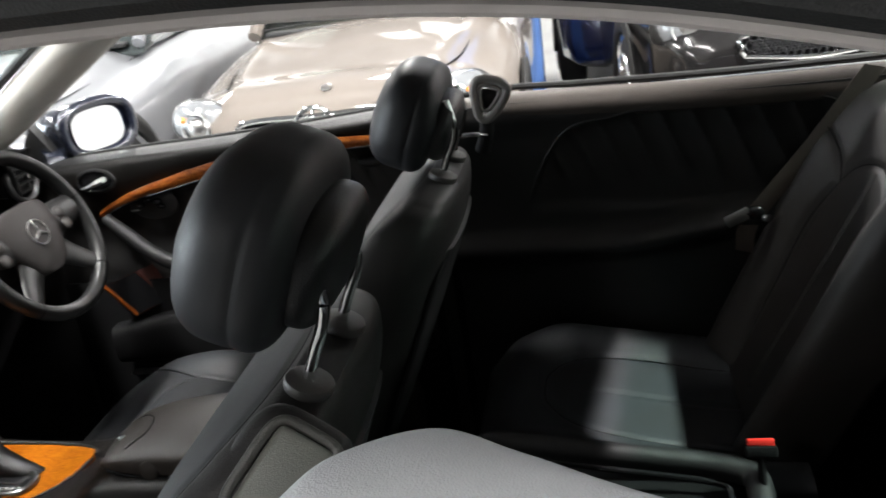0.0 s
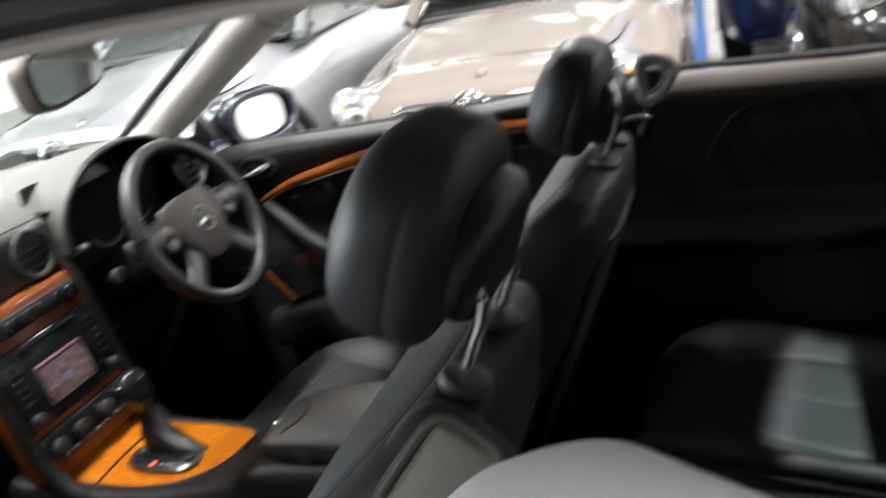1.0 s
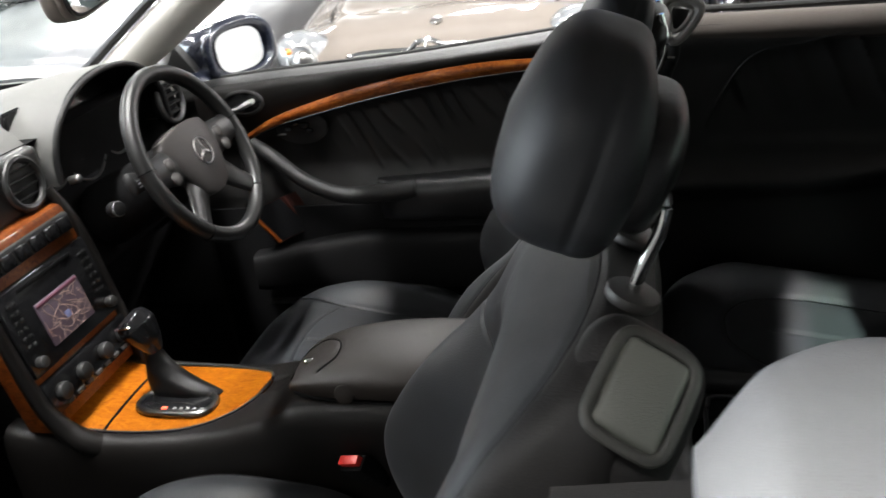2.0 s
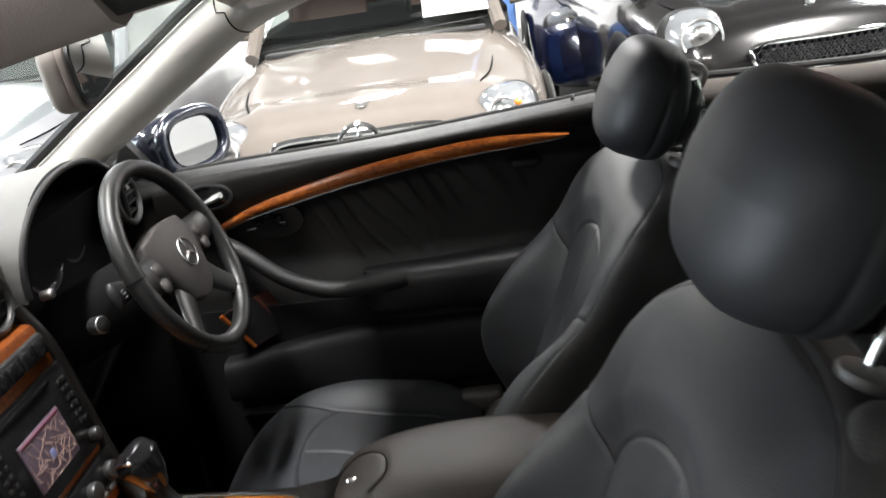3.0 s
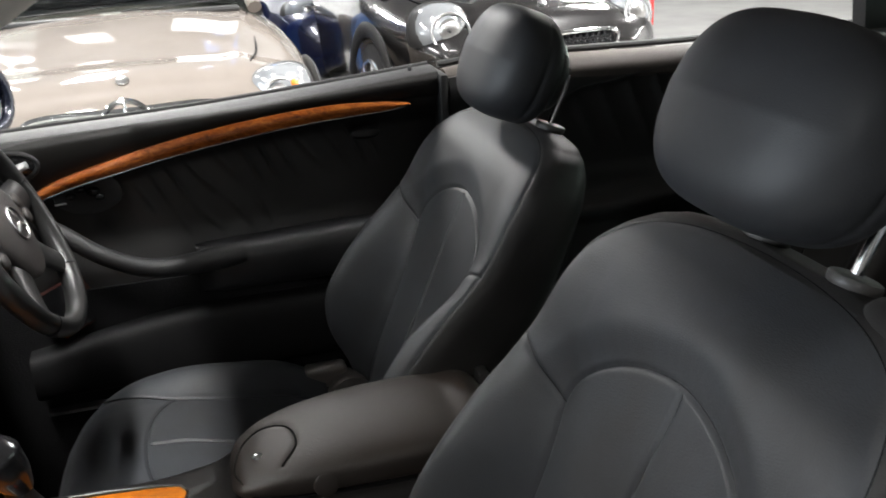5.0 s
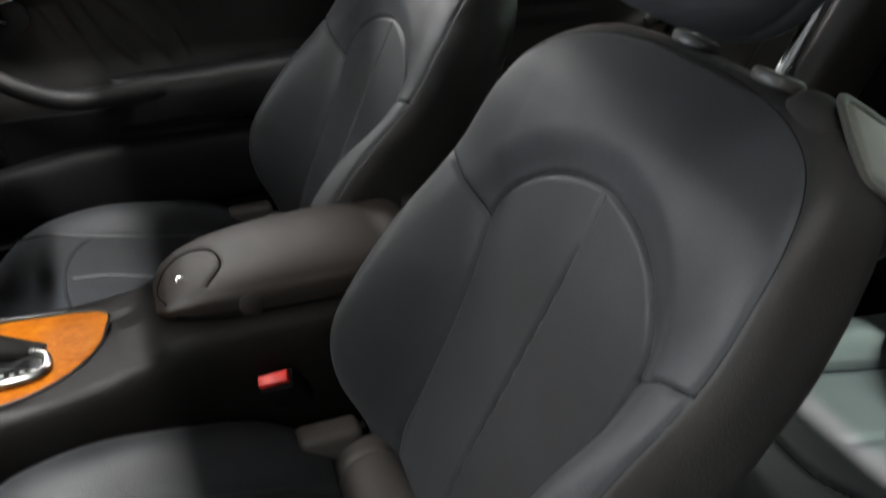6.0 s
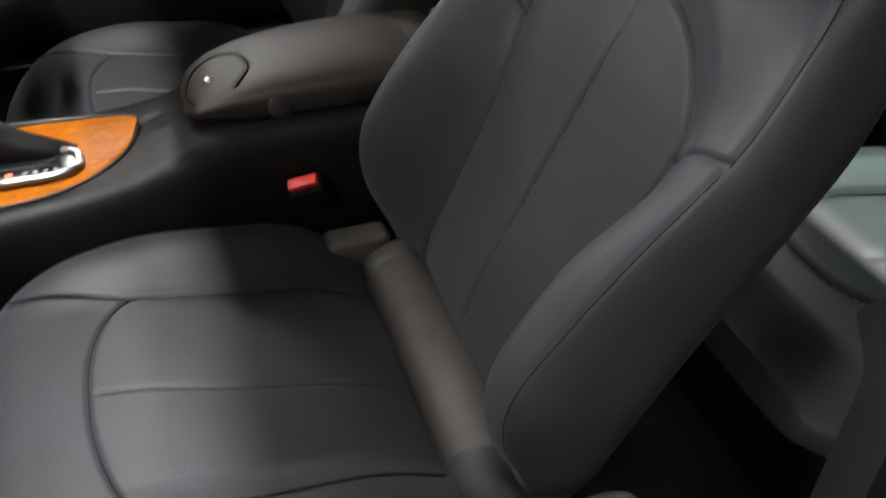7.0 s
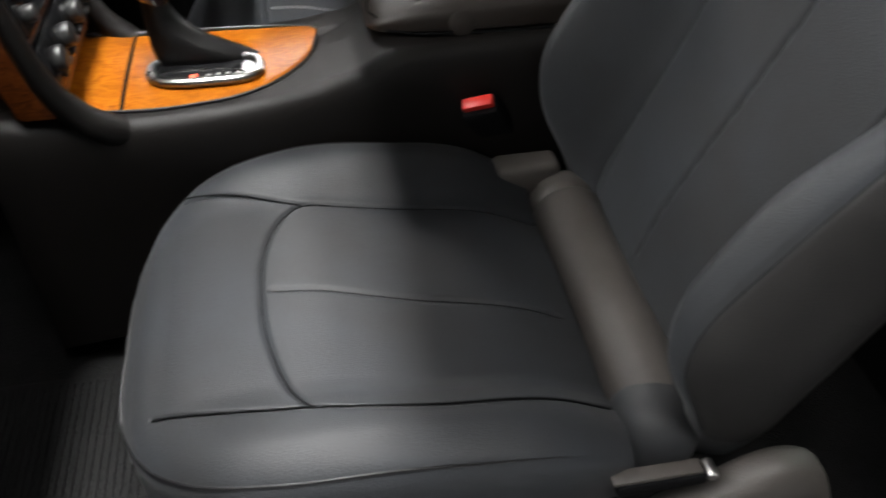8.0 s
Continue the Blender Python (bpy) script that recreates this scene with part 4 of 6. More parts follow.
def rear_panel(side, name):
    t = thing(name, (0.4, side * 0.7, 0.6), "black leather rear side panel with pleated insert", "side panel", "rear side panels", "structure")

    def face(x, v):
        top = float(QTOP(x))
        z = 0.13 + (top - 0.13) * v
        y = 0.668 - 0.055 * sstep(0.15, 0.75, x) - 0.014 * math.exp(-((z - (top - 0.03)) / 0.03) ** 2)
        edge = float(smooth_interp([0.12, 0.20, 0.32, 0.5, 0.70, 0.80], [0.70, 0.86, 0.905, 0.925, 0.925, 0.86])(x))
        low = 0.70
        ins = sstep(0.13, 0.17, x) * sstep(0.80, 0.76, x) * sstep(edge + 0.004, edge - 0.006, z) * sstep(low, low + 0.03, z)
        y += 0.010 * ins
        s = (x - 0.45 * (0.92 - z)) / 0.062
        y -= ins * 0.008 * (1 - abs((s % 1.0) * 2 - 1)) ** 4 * sstep(0.75, 0.81, z)
        y -= 0.03 * math.exp(-((z - 0.63 - 0.06 * sstep(0.3, 0.65, x)) / 0.03) ** 2)
        return (x, side * y, z)
    pan = part("panel", sheet(np.linspace(-0.035, 1.0, 200), np.linspace(0, 1, 120), face, (0, side * 0.05, 0)), PANEL, t)
    hem = smooth_interp([0.135, 0.16, 0.20, 0.32, 0.5, 0.68, 0.74, 0.775], [0.74, 0.80, 0.862, 0.908, 0.928, 0.926, 0.905, 0.86])
    part("hem", tube([face(x, (float(hem(x)) - 0.13) / (float(QTOP(x)) - 0.13)) for x in np.linspace(0.135, 0.775, 60)], 0.0026, 6), PANEL, pan, "sewn hem round the insert")
    cap = loft(list(np.linspace(-0.035, 1.0, 50)), smooth_interp([-0.035, 0.02, 0.06, 0.12, 1.0], [0.040, 0.046, 0.050, 0.052, 0.052]), lambda w, x: QTOP(x) + 0.012 - 2.0 * w ** 2, lambda w, x: QTOP(x) - 0.045 + 0 * w, lambda x, w, d: (x, side * (0.706 - 0.052 * float(sstep(0.15, 0.75, x)) + w), d), 30, 8, 2.4)
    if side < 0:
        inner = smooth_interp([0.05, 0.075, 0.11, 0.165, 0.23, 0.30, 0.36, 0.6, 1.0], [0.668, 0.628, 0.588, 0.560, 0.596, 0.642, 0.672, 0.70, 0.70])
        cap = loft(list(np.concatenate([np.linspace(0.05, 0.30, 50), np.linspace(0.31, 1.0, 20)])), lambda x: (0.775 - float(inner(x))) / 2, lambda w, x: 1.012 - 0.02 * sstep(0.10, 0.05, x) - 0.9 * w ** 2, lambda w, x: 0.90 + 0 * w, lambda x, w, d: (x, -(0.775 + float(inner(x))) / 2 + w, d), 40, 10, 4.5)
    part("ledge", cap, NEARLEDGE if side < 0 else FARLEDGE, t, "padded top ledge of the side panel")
    part("window_seal", tube([(x, side * (0.76 - 0.03 * float(sstep(0.15, 0.75, x))), float(QTOP(x)) + 0.012) for x in np.linspace(-0.03, 1.0, 9)], 0.007, 8, n=40), RUBBER, t)
    part("outer_skin", block(-0.03, 1.3, side * 0.77, side * 0.87, 0.12, 0.93, 0.04, 4), NAVY, t, "dark navy outer skin")
    return t


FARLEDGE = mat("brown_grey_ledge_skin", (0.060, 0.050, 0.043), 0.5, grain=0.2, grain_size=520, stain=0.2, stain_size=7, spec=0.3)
# Paler than the far ledge, to stand for overhead light on it.
NEARLEDGE = mat("lit_near_ledge_leather", (0.24, 0.245, 0.255), 0.5, grain=0.2, grain_size=520, stain=0.2, stain_size=7)
rear_panel(1, "rear_side_panel")
rear_panel(-1, "rear_side_panel")


# ---- seat belt guide ----
def belt_guide(side):
    t = thing("belt_guide", (0.09, side * 0.56, 0.98), "grey plastic front seat belt guide with slot", "belt guide", "belt guides")
    c = Vector((0.082, side * 0.565, 0.984))
    m = Matrix.Translation(c) @ Matrix.Rotation(radians(14), 4, "Y")
    loop = [(-0.022, 0, -0.010), (-0.030, 0, 0.020), (-0.020, 0, 0.036), (0.014, 0, 0.038), (0.034, 0, 0.026), (0.026, 0, -0.006), (0.008, 0, -0.036), (-0.010, 0, -0.036)]
    pts = curve_points(loop + [loop[0]], 50)[:-1]
    part("loop", tube([tuple(m @ Vector(p)) for p in pts], 0.0095, 10, closed=True, up=(0, 1, 0)), GUIDE, t)
    part("slot_rib", tube([tuple(m @ (Vector(p) * 0.62 + Vector((0, side * -0.004, 0.004)))) for p in pts], 0.004, 8, closed=True, up=(0, 1, 0)), GUIDE, t)
    part("slot_plate", block(-0.014, 0.016, 0.001, 0.007, -0.02, 0.02, 0.003, 2, m), DARK, t, "dark belt slot")
    part("arm", tube([tuple(m @ Vector((0, 0, -0.03))), (0.072, side * 0.58, 0.92), (0.055, side * 0.61, 0.87)], [0.012, 0.014, 0.016], 12, n=12, flat=0.6, up=(0, 1, 0)), DARK, t)
    part("tongue", tube([(0.02, side * 0.565, 0.915), (0.05, side * 0.56, 0.918), (0.075, side * 0.56, 0.915)], 0.005, 8, n=8), CHROME, t, "bright belt tongue")
    return t


belt_guide(1)


# ---- rear seats ----
def rear_seat(side):
    yc = 0.385 if side > 0 else -0.402
    t = thing("bucket_seat", (0.4, yc, 0.4), "black leather rear bucket seat with pleated cushion", "car seat", "rear seats")
    carch = [(-0.14, 0.56), (-0.145, 0.34), (-0.12, 0.22), (-0.06, 0.165), (0, 0.155), (0.06, 0.165), (0.12, 0.22), (0.145, 0.34), (0.14, 0.56)]
    mid = [(0, 0.24), (0, 0.38), (0, 0.54)]

    def top(w, x):
        aw = np.abs(w)
        z = 0.452 - 0.07 * sstep(0.1, 0.6, x) - 0.05 * sstep(0.10, 0.02, x) + 0.028 * sstep(0.13, 0.22, aw) * sstep(0.08, 0.2, x)
        z = z + groove(line_distance([carch], w, x), 0.006, 0.006)
        return z + groove(line_distance([mid], w, x), 0.005, 0.005)
    cu = part("cushion", loft(list(np.linspace(0.03, 0.60, 110)), smooth_interp([0.03, 0.05, 0.1, 0.3, 0.6], [0.18, 0.215, 0.25, 0.268, 0.26]), top, lambda w, x: 0.345 + 0 * w, lambda x, w, z: (x, yc + w, z), 120, 16, 4), LEATHER, t)
    part("seat_base", block(0.075, 0.60, yc - 0.235, yc + 0.235, 0.152, 0.36, 0.02, 3), MATTE, t, "matt black carpeted seat base")
    for line in (carch, mid):
        part("seam", tube([(p[1], yc + p[0], float(top(np.array([p[0]]), p[1])[0]) + 0.0008) for p in curve_points([(*q, 0) for q in line], 50)], 0.0011, 5), THREAD, cu)
    rec = radians(27)
    u, f = np.array((math.sin(rec), 0, math.cos(rec))), np.array((-math.cos(rec), 0, math.sin(rec)))
    b = np.array((0.518, yc, 0.40))
    arch = [(-0.13, 0.02), (-0.145, 0.2), (-0.15, 0.36), (-0.11, 0.46), (0, 0.50), (0.11, 0.46), (0.15, 0.36), (0.145, 0.2), (0.13, 0.02)]
    bmid = [(0, 0.05), (0, 0.25), (0, 0.48)]
    wing = [(0.135, 0.43), (0.165, 0.475), (0.20, 0.50), (0.235, 0.505)]

    def front(w, h):
        aw = np.abs(w)
        d = 0.056 * sstep(0.13, 0.22, aw) * sstep(0.74, 0.42, h) - 0.045 * sstep(0.57, 0.68, h)
        return d + groove(line_distance([arch, wing, [(-q, v) for q, v in wing]], w, h), 0.006, 0.007) + groove(line_distance([bmid], w, h), 0.005, 0.006)
    rb = part("backrest", loft(list(np.linspace(0, 0.63, 130)) + list(np.linspace(0.633, 0.68, 16)), smooth_interp([0, 0.3, 0.5, 0.575, 0.63, 0.66, 0.68], [0.235, 0.258, 0.256, 0.243, 0.212, 0.165, 0.08]), front, lambda w, h: -0.12 + 0 * w, lambda h, w, d: tuple(b + u * h + f * d + np.array((0, w if w * side > 0 else 0.82 * w, 0))), 180, 16, 5), REARL, t)
    for line in (arch, bmid, wing, [(-w, h) for w, h in wing]):
        part("seam", tube([tuple(b + u * p[1] + f * (float(front(np.array([p[0]]), p[1])[0]) + 0.0006) + np.array((0, p[0] if p[0] * side > 0 else 0.82 * p[0], 0))) for p in curve_points([(*q, 0) for q in line], 80)], 0.0012, 5), THREAD, rb)
    return t


# Same black leather; its brown tone stands for warm light on the backrests.
REARL = mat("warm_lit_rear_leather", (0.028, 0.0252, 0.0238), 0.48, grain=0.14, grain_size=520, stain=0.3, stain_size=7, spec=0.36)
rear_seat(1)
rear_seat(-1)


def rear_belt():
    t = thing("rear_seat_belt", (0.6, 0.6, 0.7), "dark grey rear seat belt with chrome tongue, hanging along the panel", "seat belt")
    part("webbing", ribbon([(0.770, 0.588, 0.978), (0.674, 0.592, 0.842), (0.560, 0.596, 0.694), (0.545, 0.606, 0.62)], [(0.807, 0.588, 0.968), (0.711, 0.592, 0.832), (0.595, 0.596, 0.684), (0.580, 0.606, 0.61)], (0, 0.002, 0), 24), WEBBING, t)
    part("tongue", block(-0.03, 0.02, -0.006, 0.006, -0.012, 0.012, 0.004, 2, Matrix.Translation((0.552, 0.584, 0.700)) @ Matrix.Rotation(radians(-25), 4, "Y")), STEEL, t, "steel tongue")
    part("grip", ellipsoid((0.581, 0.582, 0.706), (0.016, 0.008, 0.014), 2.8, None, 18, 10), GLOSS, t)
    part("anchor", tube([(0.591, 0.580, 0.697), (0.609, 0.584, 0.692)], 0.008, 10), CHROME, t)


rear_belt()


def buckle(name, c, m, label, depth=0.07):
    t = thing(name, c, label, "belt buckle", "belt buckles")
    mm = Matrix.Translation(c) @ m
    part("body", block(-0.014, 0.014, -0.024, 0.024, -depth, -0.004, 0.005, 2, mm), MATTE, t)
    part("release", block(-0.007, 0.008, -0.020, 0.020, -0.005, 0.006, 0.002, 2, mm), RED, t, "red release button")
    part("stem", tube([tuple(mm @ Vector((0, 0, -depth + 0.01))), tuple(mm @ Vector((0.005, 0, -0.16)))], 0.012, 10, flat=0.5, up=(1, 0, 0)), MATTE, t)
    return t


buckle("belt_buckle", (-0.418, -0.112, 0.505), Matrix.Rotation(radians(-20), 4, "Y") @ Matrix.Rotation(radians(70), 4, "Z") @ Matrix.Rotation(radians(-25), 4, "Y"), "black belt buckle with red button beside the console")
buckle("belt_buckle", (0.503, 0.075, 0.524), Matrix.Rotation(radians(-25), 4, "X") @ Matrix.Rotation(radians(90), 4, "Z"), "black rear belt buckle with red button", 0.022)


# ---- rear tray between the rear seats ----
def rear_tray():
    t = thing("rear_console_tray", (0.27, 0.03, 0.45), "black glossy console tray between the rear seats", "console tray")
    loop = [(0.06, 0.115, 0.475), (0.09, 0.145, 0.485), (0.30, 0.125, 0.468), (0.46, 0.105, 0.455), (0.50, 0.06, 0.452), (0.46, -0.08, 0.452), (0.30, -0.12, 0.468), (0.10, -0.14, 0.485), (0.06, -0.10, 0.478)]
    pts = curve_points(loop + [loop[0]], 90)[:-1]
    part("rim", tube(pts, 0.021, 12, closed=True), DARK, t, "rounded satin black rim")
    inner = [(0.11 + (p[0] - 0.27) * 0.8 + 0.16, p[1] * 0.62, p[2] + 0.006) for p in pts]
    part("inner_lip", tube(inner, 0.005, 8, closed=True), GLOSS, t, "thin glossy lip")
    part("well", block(0.08, 0.46, -0.085, 0.085, 0.30, 0.43, 0.02), GLOSS, t)
    part("body", block(0.05, 0.50, -0.125, 0.125, 0.24, 0.44, 0.03, 3), MATTE, t)


rear_tray()


# ---- centre console ----
def centre_console():
    t = thing("centre_console", (-0.5, 0.015, 0.4), "dark grey centre console with armrest box and burl wood", "centre console")
    yc = 0.015
    top = smooth_interp([-1.0, -0.92, -0.85, -0.75, -0.66, -0.60, -0.56, -0.52, -0.45, -0.16], [0.545, 0.528, 0.520, 0.518, 0.522, 0.532, 0.548, 0.568, 0.575, 0.575])
    wid = smooth_interp([-1.0, -0.92, -0.80, -0.72, -0.65, -0.58, -0.50, -0.16], [0.150, 0.140, 0.135, 0.127, 0.118, 0.110, 0.108, 0.112])
    wx = [-0.93, -0.86, -0.78, -0.695, -0.652, -0.626, -0.612, -0.606]
    near = smooth_interp(wx, [0.096, 0.096, 0.094, 0.078, 0.054, 0.026, -0.004, -0.036])
    far = smooth_interp(wx, [0.098, 0.100, 0.100, 0.091, 0.079, 0.067, 0.056, 0.042])
    roll = 0.026

    def skin(w, x):
        edge = np.where(w < 0, -w - float(near(x)), w - float(far(x)))
        over = np.clip((np.abs(w) - (float(wid(x)) - roll)) / roll, 0, 1)
        return top(x) + 0.007 * sstep(-0.002, 0.008, edge) * float(sstep(-0.56, -0.60, x)) - roll * (1 - np.sqrt(1 - over ** 2))
    part("body", loft(list(np.linspace(-1.0, -0.16, 150)), wid, skin, lambda w, x: 0.18 + 0 * w, lambda x, w, d: (x, yc + w, d), 160, 14, 16.0), CONSOLE, t, "dark grey moulded side walls")
    # raised rim round the wood
    xs = list(np.linspace(-0.93, -0.606, 44))
    zt = lambda x: float(top(x)) + 0.008
    part("wood_lip", tube([(x, yc - float(near(x)) - 0.002, zt(x) - 0.002) for x in xs[::2] + [xs[-1]]], 0.0026, 8), CONSOLE, t, "thin lip along the wood")
    part("wood_lip", tube([(x, yc + float(far(x)) + 0.003, zt(x) - 0.001) for x in xs[::2] + [xs[-1]]], 0.0034, 8), STEELD, t, "thin lip along the wood")
    wd = loft(xs, lambda x: (float(near(x)) + float(far(x))) / 2, lambda w, x: zt(x) + 0.003 - 0.4 * w ** 2, lambda w, x: zt(x) - 0.012 + 0 * w, lambda x, w, d: (x, yc + (float(far(x)) - float(near(x))) / 2 + w, d), 30, 8, 9)
    wp = part("wood_plate", wd, WOOD_LIT, t, "glossy burl walnut shifter surround")
    part("ashtray_joint", tube([(-0.848, yc + s * 0.098, zt(-0.848) + 0.003 - 0.5 * (s * 0.098) ** 2) for s in np.linspace(-1, 1, 9)], 0.0026, 6), THREAD, wp)
    # shift gate
    gc = (-0.749, yc - 0.027)
    oval = lambda k, z, n=48: [(gc[0] + 0.068 * k * math.copysign(abs(math.cos(a)) ** 0.6, math.cos(a)), gc[1] + 0.031 * k * math.copysign(abs(math.sin(a)) ** 0.7, math.sin(a)) - 0.06 * (math.cos(a) * 0.068 * k), z) for a in [2 * math.pi * q / n for q in range(n)]]
    part("gate_frame", tube(oval(1.0, 0.534), 0.0062, 10, closed=True), GATE, t, "oval satin chrome shift gate")
    top_ring, low_ring = oval(0.97, 0.5345), oval(0.97, 0.522)
    pl = part("gate_plate", mesh_bm(top_ring + low_ring, [tuple(range(48)), tuple(range(95, 47, -1))] + [(q, (q + 1) % 48, 48 + (q + 1) % 48, 48 + q) for q in range(48)]), GLOSS, t, "gloss black gate with gear marks", smooth=False)
    part("gear_glow", block(-0.768, -0.759, yc - 0.048, yc - 0.041, 0.5345, 0.5362, 0.0006), REDGLOW, pl, "lit red gear letter")
    for i in range(5):
        part("gear_mark", block(-0.748 + 0.012 * i, -0.742 + 0.012 * i, yc - 0.047, yc - 0.042, 0.5345, 0.5358, 0.0004), GREYMARK, pl)
    # lever
    gz = [0.533, 0.541, 0.550, 0.562, 0.577, 0.597, 0.622]
    rear = smooth_interp(gz, [-0.684, -0.697, -0.716, -0.741, -0.763, -0.779, -0.787])
    front = smooth_interp(gz, [-0.812, -0.813, -0.814, -0.815, -0.816, -0.816, -0.815])
    wide = smooth_interp(gz, [0.020, 0.021, 0.021, 0.020, 0.018, 0.015, 0.014])
    gv, gf = [], []
    for i, z in enumerate(np.linspace(0.533, 0.622, 26)):
        for j in range(40):
            a = 2 * math.pi * j / 40
            fold = 1 + 0.035 * math.sin(5 * a + 60 * z) * float(sstep(0.622, 0.56, z))
            gv.append(((front(z) + rear(z)) / 2 + (rear(z) - front(z)) / 2 * fold * math.copysign(abs(math.cos(a)) ** 0.8, math.cos(a)), yc + 0.006 + 0.012 * float(sstep(0.533, 0.60, z)) + float(wide(z)) * fold * math.copysign(abs(math.sin(a)) ** 0.9, math.sin(a)), z))
            if i:
                gf.append(((i - 1) * 40 + j, (i - 1) * 40 + (j + 1) % 40, i * 40 + (j + 1) % 40, i * 40 + j))
    part("gaiter", mesh_bm(gv, gf + [tuple(range(40)), tuple(range(25 * 40, 26 * 40))]), BOOT, t, "black leather lever gaiter")
    inset = [(gc[0] - 0.004 + 0.052 * math.cos(q), gc[1] - 0.011 + 0.010 * math.sin(q) - 0.004 * math.cos(q), 0.5350) for q in np.linspace(0, 2 * math.pi, 41)[:-1]]
    part("gate_line", tube(inset, 0.0008, 6, closed=True), GATE, pl, "thin bright line round the gear marks")
    kn = part("shift_knob", tube([(-0.793, yc + 0.018, 0.608), (-0.803, yc + 0.018, 0.634), (-0.815, yc + 0.018, 0.656), (-0.824, yc + 0.018, 0.672), (-0.827, yc + 0.018, 0.676)], [0.014, 0.026, 0.034, 0.027, 0.008], 24, n=24), GLOSS, t, "rounded gloss black shift knob")
    part("knob_band", tube([(-0.838, yc - 0.010, 0.662), (-0.815, yc - 0.012, 0.668), (-0.795, yc + 0.0, 0.660)], 0.0022, 8, n=10), CHROME, kn)
    # armrest box
    lz = smooth_interp([-0.543, -0.535, -0.515, -0.478, -0.43, -0.35, -0.25, -0.19, -0.17], [0.572, 0.586, 0.602, 0.617, 0.627, 0.634, 0.632, 0.622, 0.60])
    lw = smooth_interp([-0.543, -0.535, -0.515, -0.475, -0.41, -0.25, -0.17], [0.036, 0.054, 0.070, 0.083, 0.092, 0.098, 0.098])
    yl = 0.028
    lid = part("armrest_lid", loft(list(np.linspace(-0.543, -0.17, 90)), lw, lambda w, x: lz(x) - 1.0 * w ** 2 + groove(line_distance([[(-0.050, -0.530), (-0.005, -0.538), (0.030, -0.522), (0.036, -0.490), (0.012, -0.462), (-0.030, -0.456), (-0.062, -0.478)]], w, x), 0.003, 0.003), lambda w, x: 0.570 + 0 * w, lambda x, w, d: (x, yl + w, d), 80, 14, 4), LID, t, "padded dark brown-grey armrest lid")
    patch = [(-0.050, -0.530), (-0.005, -0.538), (0.030, -0.522), (0.036, -0.490), (0.012, -0.462), (-0.030, -0.456), (-0.062, -0.478)]
    part("patch_joint", tube([(p[1], yl + p[0], float(lz(p[1])) - 1.0 * p[0] ** 2 - 0.0014) for p in curve_points([(*q, 0) for q in patch], 50)], 0.0013, 5), THREAD, lid)
    part("lid_button", ellipsoid((-0.505, yc - 0.009, 0.6055), (0.010, 0.007, 0.004), 2.4, None, 20, 10), CHROME, lid, "small chrome key emblem button")
    part("side_knob", disc((-0.428, yl - 0.0860, 0.590), (0, -1, 0.15), 0.0165, 0.014, 30, 0.003), LID, t, "round black side catch")
    part("lid_joint", tube([(x, yl - float(lw(x)) - 0.001, 0.578) for x in np.linspace(-0.52, -0.18, 12)], 0.0022, 6), THREAD, t)
    part("rear_trim", block(-0.178, -0.160, yl - 0.085, yl + 0.085, 0.50, 0.622, 0.006), STEEL, t, "grey rear trim of the box")
    return t


BOOT = mat("black_boot_leather", (0.0055, 0.0052, 0.0052), 0.38, grain=0.2, grain_size=500, stain=0.2, spec=0.3)
GATE = mat("satin_chrome_gate", (0.27, 0.27, 0.265), 0.28, metal=1.0, stain=0.25, stain_size=60)
LID = mat("brown_grey_armrest_skin", (0.027, 0.0205, 0.0165), 0.48, grain=0.25, grain_size=650, stain=0.2, stain_size=8)
centre_console()


